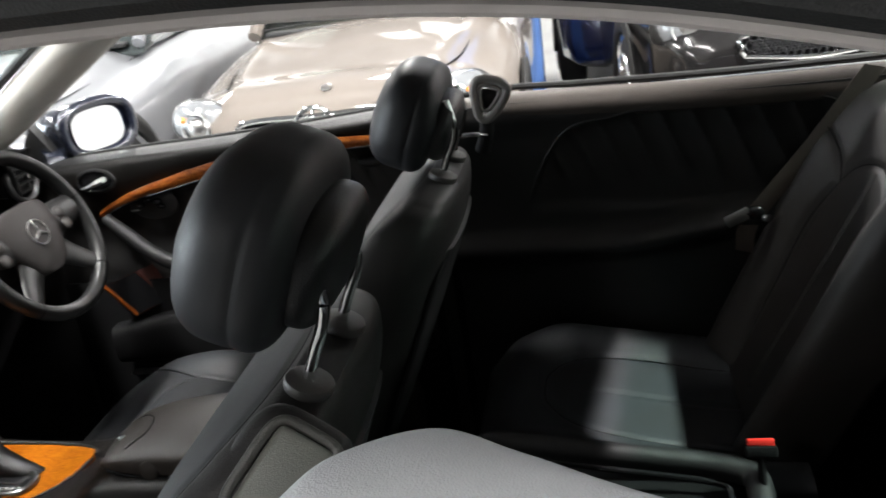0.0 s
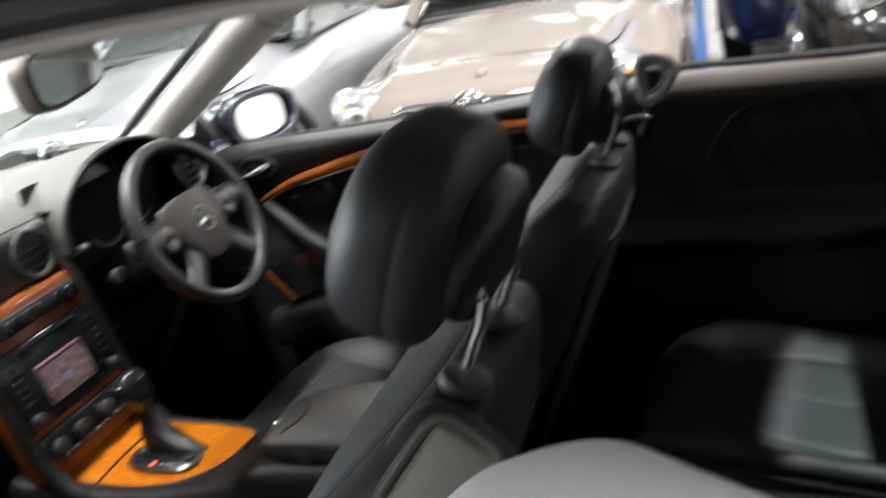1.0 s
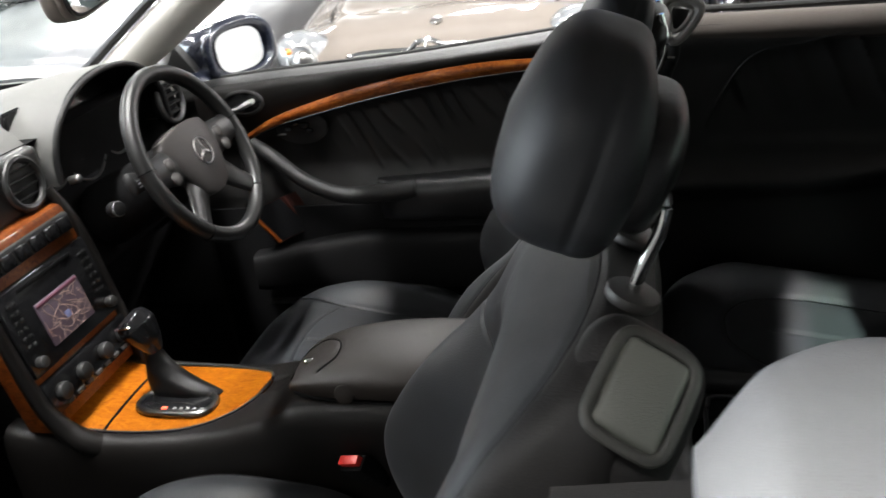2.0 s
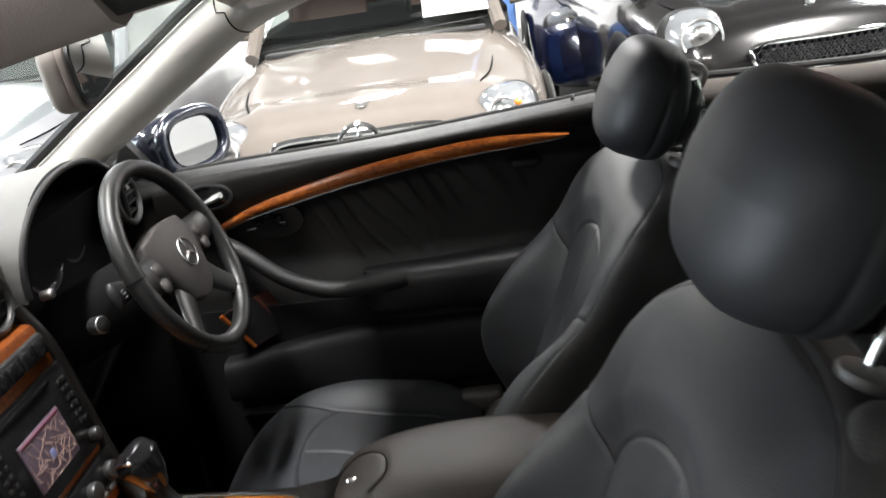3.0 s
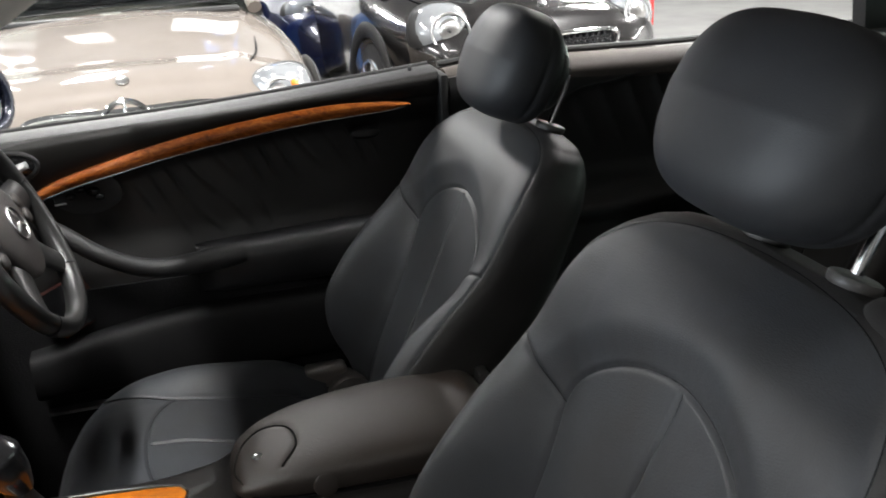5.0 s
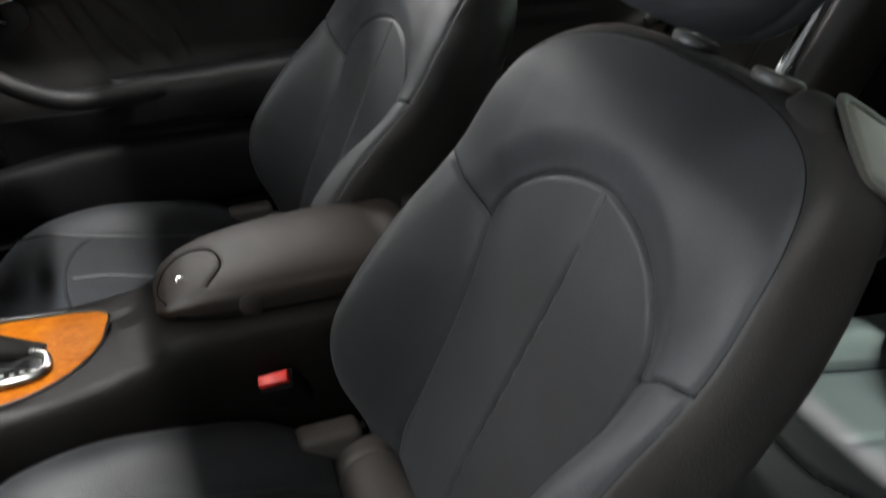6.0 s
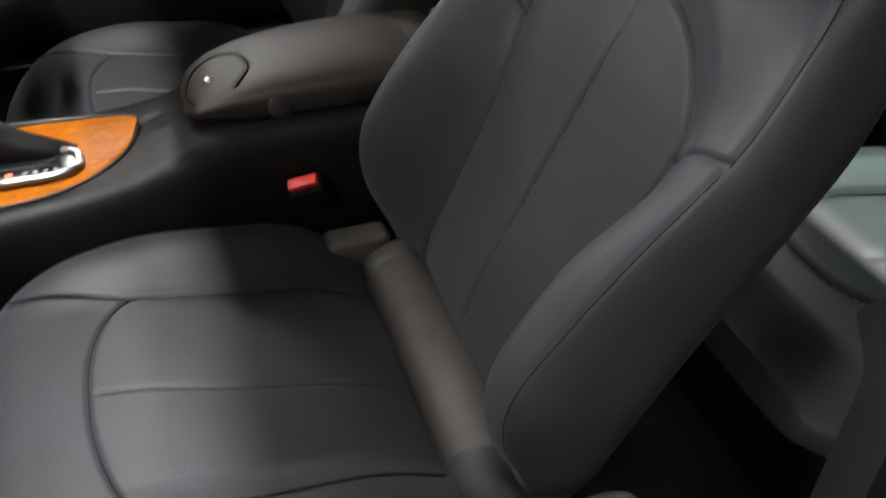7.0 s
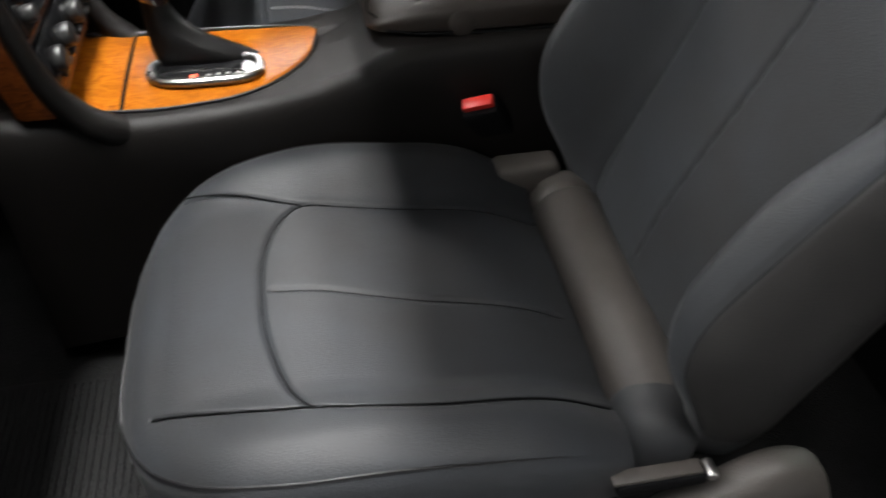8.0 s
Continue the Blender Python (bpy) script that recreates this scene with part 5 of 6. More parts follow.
# ---- dashboard ----
def dashboard():
    t = thing("dashboard", (-1.1, 0, 0.8), "dark grey dashboard with hooded dials, round vents and wood centre stack", "dashboard")
    topz = lambda x, y: 0.985 + 0.03 * math.exp(-((y - 0.36) / 0.20) ** 2) * float(sstep(-1.30, -1.05, x)) - 0.03 * float(sstep(-1.15, -1.5, x)) - 0.035 * float(sstep(0.45, 0.70, abs(y)))

    def dtop(y, v):
        x = -1.62 + (0.60 - 0.20 * float(sstep(0.215, 0.195, abs(y - 0.375)))) * v
        z = topz(x, y)
        z -= 0.05 * max(0, (v - 0.86) / 0.14) ** 2
        return (x, y, z)
    # Top pad is paled for windscreen light; faces below are near-black for shade.
    part("top_pad", sheet(np.linspace(-0.72, 0.72, 180), np.linspace(0, 1, 40), dtop, (0, 0, -0.05)), DASHTOP, t, "soft grey top pad, paled as if lit through the windscreen")

    def face(y, v):
        z = 0.945 - 0.30 * v
        x = -1.015 - 0.035 * math.sin(math.pi * min(1, v * 1.2)) - 0.02 * v
        return (x, y, z)
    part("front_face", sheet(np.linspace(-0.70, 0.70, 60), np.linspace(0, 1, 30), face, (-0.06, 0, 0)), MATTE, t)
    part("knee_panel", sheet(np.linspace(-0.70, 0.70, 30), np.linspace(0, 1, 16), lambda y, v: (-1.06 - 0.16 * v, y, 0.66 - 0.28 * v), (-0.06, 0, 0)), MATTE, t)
    # hood over the dials
    arc = []
    for i in range(41):
        a = math.pi * i / 40
        arc.append((-0.985 + 0.01 * math.sin(a), 0.375 - 0.20 * math.cos(a), 0.865 + 0.155 * math.sin(a) ** 0.8))
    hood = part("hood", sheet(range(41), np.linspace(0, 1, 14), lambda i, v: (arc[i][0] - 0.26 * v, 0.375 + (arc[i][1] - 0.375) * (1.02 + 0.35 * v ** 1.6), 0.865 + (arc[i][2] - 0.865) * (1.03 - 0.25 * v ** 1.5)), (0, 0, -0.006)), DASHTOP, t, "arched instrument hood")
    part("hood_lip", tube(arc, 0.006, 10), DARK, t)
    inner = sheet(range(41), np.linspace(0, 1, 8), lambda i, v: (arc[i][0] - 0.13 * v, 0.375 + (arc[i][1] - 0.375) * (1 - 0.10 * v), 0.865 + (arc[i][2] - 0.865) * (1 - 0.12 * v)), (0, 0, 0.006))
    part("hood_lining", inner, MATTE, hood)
    cl = part("dial_plate", block(-1.085, -1.07, 0.19, 0.56, 0.79, 0.99, 0.01), GLOSS, t, "dark instrument panel")
    for y, r in ((0.258, 0.046), (0.365, 0.066), (0.478, 0.050)):
        d = part("dial", disc((-1.067, y, 0.872), (1, 0, 0.1), r, 0.006, 40), DIALFACE, cl, "round dark dial")
        part("dial_ring", ring((-1.062, y, 0.872), (1, 0, 0.1), r, 0.0026, 48, 6), STEEL, d)
        for k in range(11):
            a = radians(220 - 26 * k)
            part("dial_mark", block(-0.0012, 0.0012, -0.0013, 0.0013, -0.005, 0.005, 0, 1, Matrix.Translation((-1.061, y + math.cos(a) * r * 0.84, 0.872 + math.sin(a) * r * 0.84)) @ Matrix.Rotation(math.pi / 2 - a, 4, "X")), TICK, d)
        part("needle", tube([(-1.060, y, 0.872), (-1.060, y - r * 0.55, 0.872 - r * 0.45)], 0.0014, 6), REDGLOWD, d)
    part("display", block(-1.062, -1.0585, 0.336, 0.394, 0.842, 0.902, 0.003), LCD, cl, "pale violet display in the middle dial")
    # light switch and ignition
    ig = part("ignition", disc((-0.885, 0.165, 0.815), (0.9, -0.35, 0.2), 0.014, 0.026, 28, 0.005), DARK, t, "black ignition switch with steel edge")
    part("ignition_ring", ring((-0.876, 0.161, 0.817), (0.9, -0.35, 0.2), 0.012, 0.0016, 28, 6), STEELW, ig)
    part("small_knob", disc((-0.955, 0.175, 0.87), (1, 0, 0.2), 0.008, 0.02, 18), STEEL, t)
    # round vents
    for y, z, r in ((0.095, 0.895, 0.042), (-0.055, 0.895, 0.042), (0.605, 0.893, 0.046), (-0.62, 0.905, 0.038)):
        v = part("vent", ring((-0.992, y, z), (1, 0, 0.12), r, 0.007, 40, 8), STEELD, t, "round grey air vent")
        part("vent_back", disc((-1.012, y, z), (1, 0, 0.12), r, 0.01, 36), THREAD, v)
        for k in range(4):
            hz = (-0.6 + 0.4 * k) * r
            hwid = math.sqrt(max(0, r * r - hz * hz)) * 0.94
            part("vent_slat", block(-1.005, -0.990, y - hwid, y + hwid, z + hz - 0.002, z + hz + 0.002, 0.0015), DARK, v)
    part("vent_panel", block(-1.03, -0.995, -0.12, 0.16, 0.838, 0.945, 0.014, 3), STEELD, t, "grey centre vent surround")
    # far corner vent behind the wheel
    # centre stack
    def sp(y, z, d=0.0):
        """A place on the face of the stack."""
        k = (z - 0.57) / 0.26
        return (-0.908 - 0.055 * k + d, y + 0.01, z)
    def panel(y0, y1, z0, z1, d0, d1, bevel=0.004, taper=0.0):
        bm = block(y0, y1, z0, z1, d0, d1, bevel, 2)
        for v in bm.verts:
            y, z, d = v.co
            v.co = sp(y * (1 + taper * (z - 0.7)), z, d)
        return bm
    st = part("centre_fascia", panel(-0.133, 0.133, 0.545, 0.845, -0.05, 0.0, 0.008), WOOD_SHADE, t, "burl wood fascia of the centre stack")
    for y, sd in ((0.0, -1), (0.020, 1)):
        run = [(-0.985, 0.115, 0.87), (-0.955, 0.122, 0.80), (-0.935, 0.122, 0.70), (-0.915, 0.119, 0.60), (-0.893, 0.112, 0.550), (-0.865, 0.106, 0.520), (-0.82, 0.086, 0.490)]
        part("fascia_edge", tube([(px, y + sd * py, pz) for px, py, pz in run], [0.010, 0.010, 0.011, 0.013, 0.017, 0.020, 0.020], 14, n=60), CONSOLE, t, "soft black edge that runs into the console")
    part("switch_strip", panel(-0.116, 0.116, 0.800, 0.832, 0.0, 0.010), DARK, st, "black strip that holds the upper switches")
    for i in range(6):
        part("switch", panel(-0.108 + 0.037 * i, -0.078 + 0.037 * i, 0.804, 0.828, 0.010, 0.016, 0.003), GLOSS, st)
    rd = part("radio", panel(-0.120, 0.120, 0.640, 0.782, 0.0, 0.012), GLOSS, st, "black navigation radio with buttons")
    part("disc_slot", panel(-0.07, 0.07, 0.768, 0.774, 0.012, 0.0135, 0.001), THREAD, rd)
    scr = part("screen", panel(-0.056, 0.056, 0.664, 0.738, 0.012, 0.015, 0.001), SCREEN, rd, "lit navigation map screen")
    for i in range(48):
        y0, z0 = random.uniform(-0.050, 0.050), random.uniform(0.668, 0.722)
        pts = [(y0, z0)]
        a = random.uniform(0, 6.28)
        for k in range(3):
            a += random.uniform(-0.7, 0.7)
            pts.append((min(0.054, max(-0.054, pts[-1][0] + 0.011 * math.cos(a))), min(0.729, max(0.666, pts[-1][1] + 0.010 * math.sin(a)))))
        part("map_road", tube([sp(y, z, 0.0152) for y, z in pts], 0.0005, 4), MAPLINE, scr)
    part("map_bar", panel(-0.054, 0.054, 0.731, 0.737, 0.0152, 0.0158, 0), MAPRED, scr)
    part("map_cursor", panel(-0.006, 0.006, 0.688, 0.700, 0.0152, 0.0162, 0.001), MAPBLUE, scr)
    for s in (-1, 1):
        for k in range(6):
            for j in range(2):
                part("radio_button", panel(s * (0.090 + 0.013 * j) - 0.0038, s * (0.090 + 0.013 * j) + 0.0038, 0.686 + 0.014 * k, 0.693 + 0.014 * k, 0.012, 0.0155, 0.0015), GLOSSKEY, rd)
        part("radio_knob", disc(sp(s * 0.100, 0.662, 0.018), (1, 0, 0.2), 0.010, 0.014, 22, 0.003), STEELD, rd, "round grey knob")
    cm = part("climate_panel", panel(-0.120, 0.120, 0.572, 0.628, 0.0, 0.012), GLOSS, st, "black climate panel with knobs")
    for y in (-0.09, -0.032, 0.032, 0.09):
        part("climate_knob", disc(sp(y, 0.602, 0.018), (1, 0, 0.2), 0.015, 0.014, 26, 0.004), STEELD, cm)
    for i in range(7):
        part("climate_key", panel(-0.09 + 0.027 * i, -0.074 + 0.027 * i, 0.577, 0.583, 0.012, 0.0155, 0.001), GREYKEY, cm)
    return t


LCD = glow("violet_display", (0.20, 0.17, 0.26), 0.35)
TICK = glow("dial_tick_print", (0.6, 0.62, 0.7), 0.12)
DIALFACE = mat("dark_dial_face", (0.02, 0.021, 0.025), 0.3, stain=0.1)
REDGLOWD = mat("orange_needle", (0.6, 0.12, 0.03), 0.5)
GLOSSKEY = mat("gloss_black_keys", (0.02, 0.02, 0.02), 0.12, coat=0.5, stain=0.15, stain_size=60)
GREYKEY = mat("grey_key_caps", (0.07, 0.07, 0.07), 0.4, stain=0.15, stain_size=60)
dashboard()


# ---- car shell ----
solo("car_floor", block(-1.6, 1.5, -0.74, 0.74, 0.06, 0.15, 0.02), CARPET, "black carpeted car floor", "car floor", kind="structure", smooth=False)
solo("sill_near", block(-1.1, 0.0, -0.82, -0.70, 0.10, 0.30, 0.03, 4), NAVY, "dark navy door sill", "sill", kind="structure")
solo("footwell_wall", block(-1.66, -1.60, -0.74, 0.74, 0.10, 0.95, 0.01), CARPET, "black footwell bulkhead", "bulkhead", kind="structure")
solo("rear_shelf", block(0.88, 1.6, -0.66, 0.66, 0.90, 0.96, 0.02), DARK, "black rear parcel shelf", "parcel shelf", kind="structure")
solo("rear_bulkhead", block(0.98, 1.04, -0.74, 0.74, 0.12, 0.90, 0.01), CARPET, "black rear bulkhead", "bulkhead", kind="structure")


for sd, nm in ((1, "far"), (-1, "near")):
    solo("rocker_" + nm, block(-1.62, 1.05, sd * 0.70, sd * 0.80, 0.06, 0.34 if sd > 0 else 0.20, 0.02), CARPET, "black carpeted inner sill", "sill", kind="structure")
    solo("kick_panel_" + nm, block(-1.64, -1.0, sd * 0.705, sd * 0.76, 0.10, 0.87, 0.01), DARK, "black footwell side panel", "kick panel", kind="structure")


def floor_mat():
    bm = block(-1.25, -0.86, -0.62, -0.16, 0.150, 0.166, 0.006, 2)
    t = thing("floor_mat", (-1.05, -0.39, 0.15), "grey-black ribbed carpet mat in the passenger footwell", "floor mat")
    part("backing", bm, CARPET, t)
    ribs = bmesh.new()
    for k in range(38):
        x = -1.24 + 0.01 * k
        for v in bmesh.ops.create_cube(ribs, size=1)["verts"]:
            v.co = (x + v.co.x * 0.005, -0.39 + v.co.y * 0.43, 0.1675 + v.co.z * 0.004)
    part("ribs", ribs, CARPET, t, "fine raised carpet ribs", smooth=False)
    return t


floor_mat()
part("sill_strip", block(-0.878, -0.745, 0.628, 0.655, 0.371, 0.379, 0.003), STEEL, None)
tagged([o for o in scene.objects if o.name == "sill_strip"][0], "bright steel sill strip by the driver's door", "sill strip", kind="structure")

RAILP = [(-1.30, 0.66, 0.93), (-1.10, 0.655, 1.02), (-0.86, 0.64, 1.135), (-0.66, 0.62, 1.215), (-0.52, 0.605, 1.252), (-0.35, 0.60, 1.281), (-0.10, 0.60, 1.295), (0.20, 0.60, 1.287), (0.45, 0.60, 1.240), (0.85, 0.60, 1.118), (1.15, 0.60, 0.99)]


def roof():
    t = thing("roof", (0, 0, 1.3), "dark navy car roof with grey headliner and rubber door seals", "car roof", "", "structure")
    L = curve_points([(x, y, z) for x, y, z in RAILP[3:9]] + [(0.65, 0.60, 1.185), (0.85, 0.60, 1.118)], 50)

    def skin(i, v, up=0.0):
        p = L[int(i)]
        w = 2 * v - 1
        return (p[0], p[1] * w, p[2] + 0.012 + (0.085 + up) * (1 - abs(w) ** 2.2))
    part("headliner", sheet(range(50), np.linspace(0, 1, 25), skin, (0, 0, 0.012)), LINER, t, "grey cloth headliner")
    part("outer_skin", sheet(range(50), np.linspace(-0.02, 1.02, 25), lambda i, v: skin(i, v, 0.02) + np.array((0, 0, 0.03)), (0, 0, 0.01)), NAVY, t, "dark navy roof skin")
    for s in (-1, 1):
        line = curve_points([(x, s * y, z) for x, y, z in RAILP[3:]], 50)
        edge = [p for p in line if s > 0 or p[0] > -0.36]
        part("side_trim", tube([(p[0], p[1], p[2] + 0.008) for p in edge], 0.010, 10, flat=0.8), LINER, t, "grey edge trim of the headliner")
        back = [p for p in line if p[0] > (-0.42 if s < 0 else -9)]
        part("door_seal", tube([(p[0], p[1] + s * 0.018, p[2] + 0.034) for p in back], 0.022, 10), RUBBER, t, "black rubber door seal")
        part("gutter", tube([(p[0], p[1] + s * 0.045, p[2] + 0.050) for p in back], 0.014, 8), NAVY, t)
        if s < 0:
            fore = [p for p in line if p[0] < -0.40]
            part("pillar_trim", tube([(p[0], p[1] - 0.020, p[2] + 0.034) for p in fore], 0.026, 12), VISOR, t, "headliner trim at the pillar top, toned as shaded")
    part("header", sheet(np.linspace(-0.63, 0.63, 20), np.linspace(0, 1, 6), lambda y, v: (-0.70 + 0.12 * v, y, 1.215 + 0.05 * v + 0.075 * (1 - (abs(y) / 0.63) ** 2.2)), (0, 0, 0.02)), LINER, t, "grey windscreen header trim")


roof()


def pillar(side):
    t = thing("windscreen_pillar", (-1.0, side * 0.64, 1.0), "grey-beige trimmed windscreen pillar", "pillar", "windscreen pillars", "structure")
    rear = [(-1.10, side * 0.675, 0.93), (-0.985, side * 0.668, 0.995), (-0.841, side * 0.66, 1.083), (-0.684, side * 0.655, 1.176), (-0.556, side * 0.64, 1.221), (-0.44, side * 0.62, 1.262)]
    fore = [(-1.33, side * 0.665, 0.875), (-1.18, side * 0.655, 0.970), (-1.053, side * 0.64, 1.053), (-0.921, side * 0.63, 1.137), (-0.761, side * 0.61, 1.238), (-0.62, side * 0.58, 1.300)]
    if side < 0:
        fore, rear = fore[:4], rear[:3] + [(-0.80, side * 0.658, 1.108)]
    A, B = curve_points(fore, 50), curve_points(rear, 50)
    prof = lambda v: 0.034 * (1 - abs(2 * v - 1) ** 2.4)
    part("inner_trim", sheet(range(50), np.linspace(0, 1, 17), lambda i, v: A[i] * (1 - v) + B[i] * v + np.array((0, -side * prof(v), -0.2 * prof(v))), (0, side * 0.05, 0.01)), PILLAR, t)
    part("seal", tube([(x - 0.008, y, z + 0.010) for x, y, z in fore], 0.011, 8, n=40), RUBBER, t, "black windscreen seal")
    joint = []
    for v in np.linspace(0, 1, 14):
        i = int(round(49 * (0.84 * (1 - v) + 0.60 * v)))
        joint.append(tuple(A[i] * (1 - v) + B[i] * v + np.array((0, -side * (prof(v) + 0.0008), -0.2 * prof(v)))))
    part("trim_joint", tube(joint, 0.0016, 5), THREAD, t)


pillar(1)
pillar(-1)


def rear_pillar(side):
    """Trimmed quarter between roof edge and side panel behind the rear window."""
    t = thing("rear_pillar", (1.05, side * 0.62, 1.0), "dark grey trimmed rear roof pillar", "pillar", "rear pillars", "structure")
    top = curve_points([(0.86, side * 0.60, 1.118), (1.0, side * 0.60, 1.06), (1.15, side * 0.60, 0.995)], 16)
    part("inner_trim", sheet(range(16), np.linspace(0, 1, 8), lambda i, v: (top[i][0] + 0.06 * (1 - v) * (1 - i / 15), side * (0.64 - 0.04 * v), 0.93 + (top[i][2] + 0.012 - 0.93) * v), (0, side * 0.04, 0)), DARK, t)


rear_pillar(1)
rear_pillar(-1)
REARGLASS = glass_mat("green_tinted_glass", (0.76, 0.86, 0.82), 0.05)
ws = solo("windscreen", sheet(np.linspace(-0.66, 0.66, 16), np.linspace(0, 1, 10), lambda y, v: (-1.50 + 0.80 * v - 0.06 * (1 - (y / 0.66) ** 2), y * (1 - 0.08 * v), 0.93 + 0.30 * v + 0.05 * v * (1 - (y / 0.66) ** 2)), (-0.004, 0, 0.004)), GLASS, "clear windscreen glass", "windscreen", kind="structure")
ws.visible_shadow = False
solo("rear_window", sheet(np.linspace(-0.58, 0.58, 14), np.linspace(0, 1, 10), lambda y, v: (0.87 + 0.66 * v + 0.05 * (1 - (y / 0.58) ** 2) * v, y * (1 + 0.06 * v), 1.128 - 0.165 * v + 0.075 * (1 - (abs(y) / 0.58) ** 2.2) * (1 - v)), (0.003, 0, 0.004)), REARGLASS, "green-tinted rear window glass", "rear window", kind="structure")


def inside_mirror():
    t = thing("inside_mirror", (-0.70, 0.02, 1.19), "grey-brown interior mirror on a beige stem under the header", "interior mirror")
    m = Matrix.Translation((-0.752, 0.030, 1.214)) @ Matrix.Rotation(radians(13), 4, "Z") @ Matrix.Rotation(radians(4), 4, "X") @ Matrix.Rotation(radians(-4), 4, "Y")
    part("housing", ellipsoid((0.006, 0, 0), (0.018, 0.110, 0.047), 3.8, m, 48, 24), MIRRORB, t, "beige-brown mirror housing")
    rm = ellipsoid((0.020, 0, 0), (0.008, 0.1105, 0.0475), 4.0, None, 48, 18)
    bmesh.ops.transform(rm, matrix=m, verts=rm.verts[:])
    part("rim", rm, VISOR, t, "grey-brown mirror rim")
    part("edge", plate(m, 0.106, 0.043, 0.020, 0.0288, 4.0), RUBBER, t, "thin black edge of the glass", smooth=False)
    part("glass", plate(m, 0.102, 0.039, 0.021, 0.0300, 4.0), MIRROR, t, "mirror glass", smooth=False)
    part("stem", tube([(-0.765, 0.030, 1.225), (-0.770, 0.028, 1.26), (-0.74, 0.025, 1.292)], [0.016, 0.018, 0.026], 14, n=10), PILLAR, t, "beige moulded mirror stem")


MIRRORB = mat("beige_mirror_shell", (0.27, 0.24, 0.215), 0.6, grain=0.15, grain_size=700, stain=0.12)
inside_mirror()


def door_mirror():
    t = thing("door_mirror", (-0.96, 0.88, 0.945), "navy door mirror with rounded housing", "door mirror")
    m = Matrix.Translation((-0.970, 0.868, 0.942)) @ Matrix.Rotation(radians(-21), 4, "Z") @ Matrix.Rotation(radians(-5), 4, "Y")
    hs = ellipsoid((-0.006, 0, 0), (0.064, 0.108, 0.068), 3.4, None, 56, 36)
    bmesh.ops.transform(hs, matrix=m, verts=hs.verts[:])
    part("housing", hs, NAVY, t)
    lip = [tuple(m @ Vector((0.052, 0.101 * math.copysign(abs(math.cos(a)) ** 0.75, math.cos(a)), 0.062 * math.copysign(abs(math.sin(a)) ** 0.75, math.sin(a))))) for a in np.linspace(0, 2 * math.pi, 65)[:-1]]
    part("lip", tube(lip, 0.014, 12, closed=True, up=(1, 0, 0)), NAVY, t, "rounded navy lip round the glass")
    fr = ellipsoid((0.044, -0.006, 0), (0.014, 0.084, 0.055), 3.0, None, 44, 14)
    bmesh.ops.transform(fr, matrix=m, verts=fr.verts[:])
    part("frame", fr, RUBBER, t, "black inner frame")
    part("glass", plate(m @ Matrix.Translation((0, -0.008, 0)), 0.074, 0.049, 0.050, 0.0600, 3.0), MIRROR, t, "mirror glass", smooth=False)
    part("foot", tube([(-0.985, 0.80, 0.905), (-1.0, 0.76, 0.90), (-1.02, 0.735, 0.90)], [0.035, 0.04, 0.05], 14, n=8, flat=0.6), NAVY, t)
    part("corner_cap", mesh_bm([(-0.97, 0.735, 0.895), (-1.09, 0.735, 0.885), (-1.03, 0.735, 0.985), (-0.97, 0.765, 0.895), (-1.09, 0.765, 0.885), (-1.03, 0.765, 0.985)], [(0, 1, 2), (3, 5, 4), (0, 3, 4, 1), (1, 4, 5, 2), (2, 5, 3, 0)]), RUBBER, t, smooth=False)


door_mirror()


# ---- outside of the car ----
def car_outside():
    """Bonnet, boot and wheels that carry the cabin."""
    t = thing("car_body", (0, 0, GROUND), "dark navy coupe body standing on alloy wheels", "car body", "", "structure")
    half = smooth_interp([-2.62, -2.58, -2.45, -2.2, -1.7, -1.6], [0.52, 0.62, 0.74, 0.83, 0.86, 0.86])
    top = smooth_interp([-2.62, -2.58, -2.5, -2.2, -1.9, -1.6], [0.50, 0.62, 0.69, 0.77, 0.83, 0.875])
    part("bonnet", loft(list(np.linspace(-2.62, -1.665, 50)), half, lambda w, x: top(x) - 0.12 * (w / 0.86) ** 2, lambda w, x: 0.14 + 0 * w, lambda x, w, d: (x, w, d), 40, 14, 5.0, 0.45), NAVY, t, "dark navy bonnet and wings")
    rhalf = smooth_interp([1.56, 1.7, 2.0, 2.12, 2.16], [0.86, 0.86, 0.80, 0.70, 0.58])
    rtop = smooth_interp([1.56, 1.7, 1.95, 2.1, 2.16], [0.945, 0.95, 0.93, 0.85, 0.72])
    part("boot", loft(list(np.linspace(1.61, 2.16, 36)), rhalf, lambda w, x: rtop(x) - 0.08 * (w / 0.86) ** 2, lambda w, x: 0.16 + 0 * w, lambda x, w, d: (x, w, d), 40, 14, 5.0, 0.45), NAVY, t, "dark navy boot")
    for x in (-1.93, 1.62):
        for s in (-1, 1):
            wl = part("wheel", disc((x, s * 0.80, GROUND + 0.31), (0, s, 0), 0.31, 0.20, 40, 0.04), TYRE, t)
            rm = part("rim", ring((x, s * 0.902, GROUND + 0.31), (0, 1, 0), 0.20, 0.014, 40, 8), ALLOY, wl, "alloy rim")
            for k in range(7):
                a = 2 * math.pi * k / 7
                part("rim_spoke", tube([(x, s * 0.905, GROUND + 0.31), (x + 0.19 * math.cos(a), s * 0.903, GROUND + 0.31 + 0.19 * math.sin(a))], [0.022, 0.014], 8), ALLOY, rm)


car_outside()


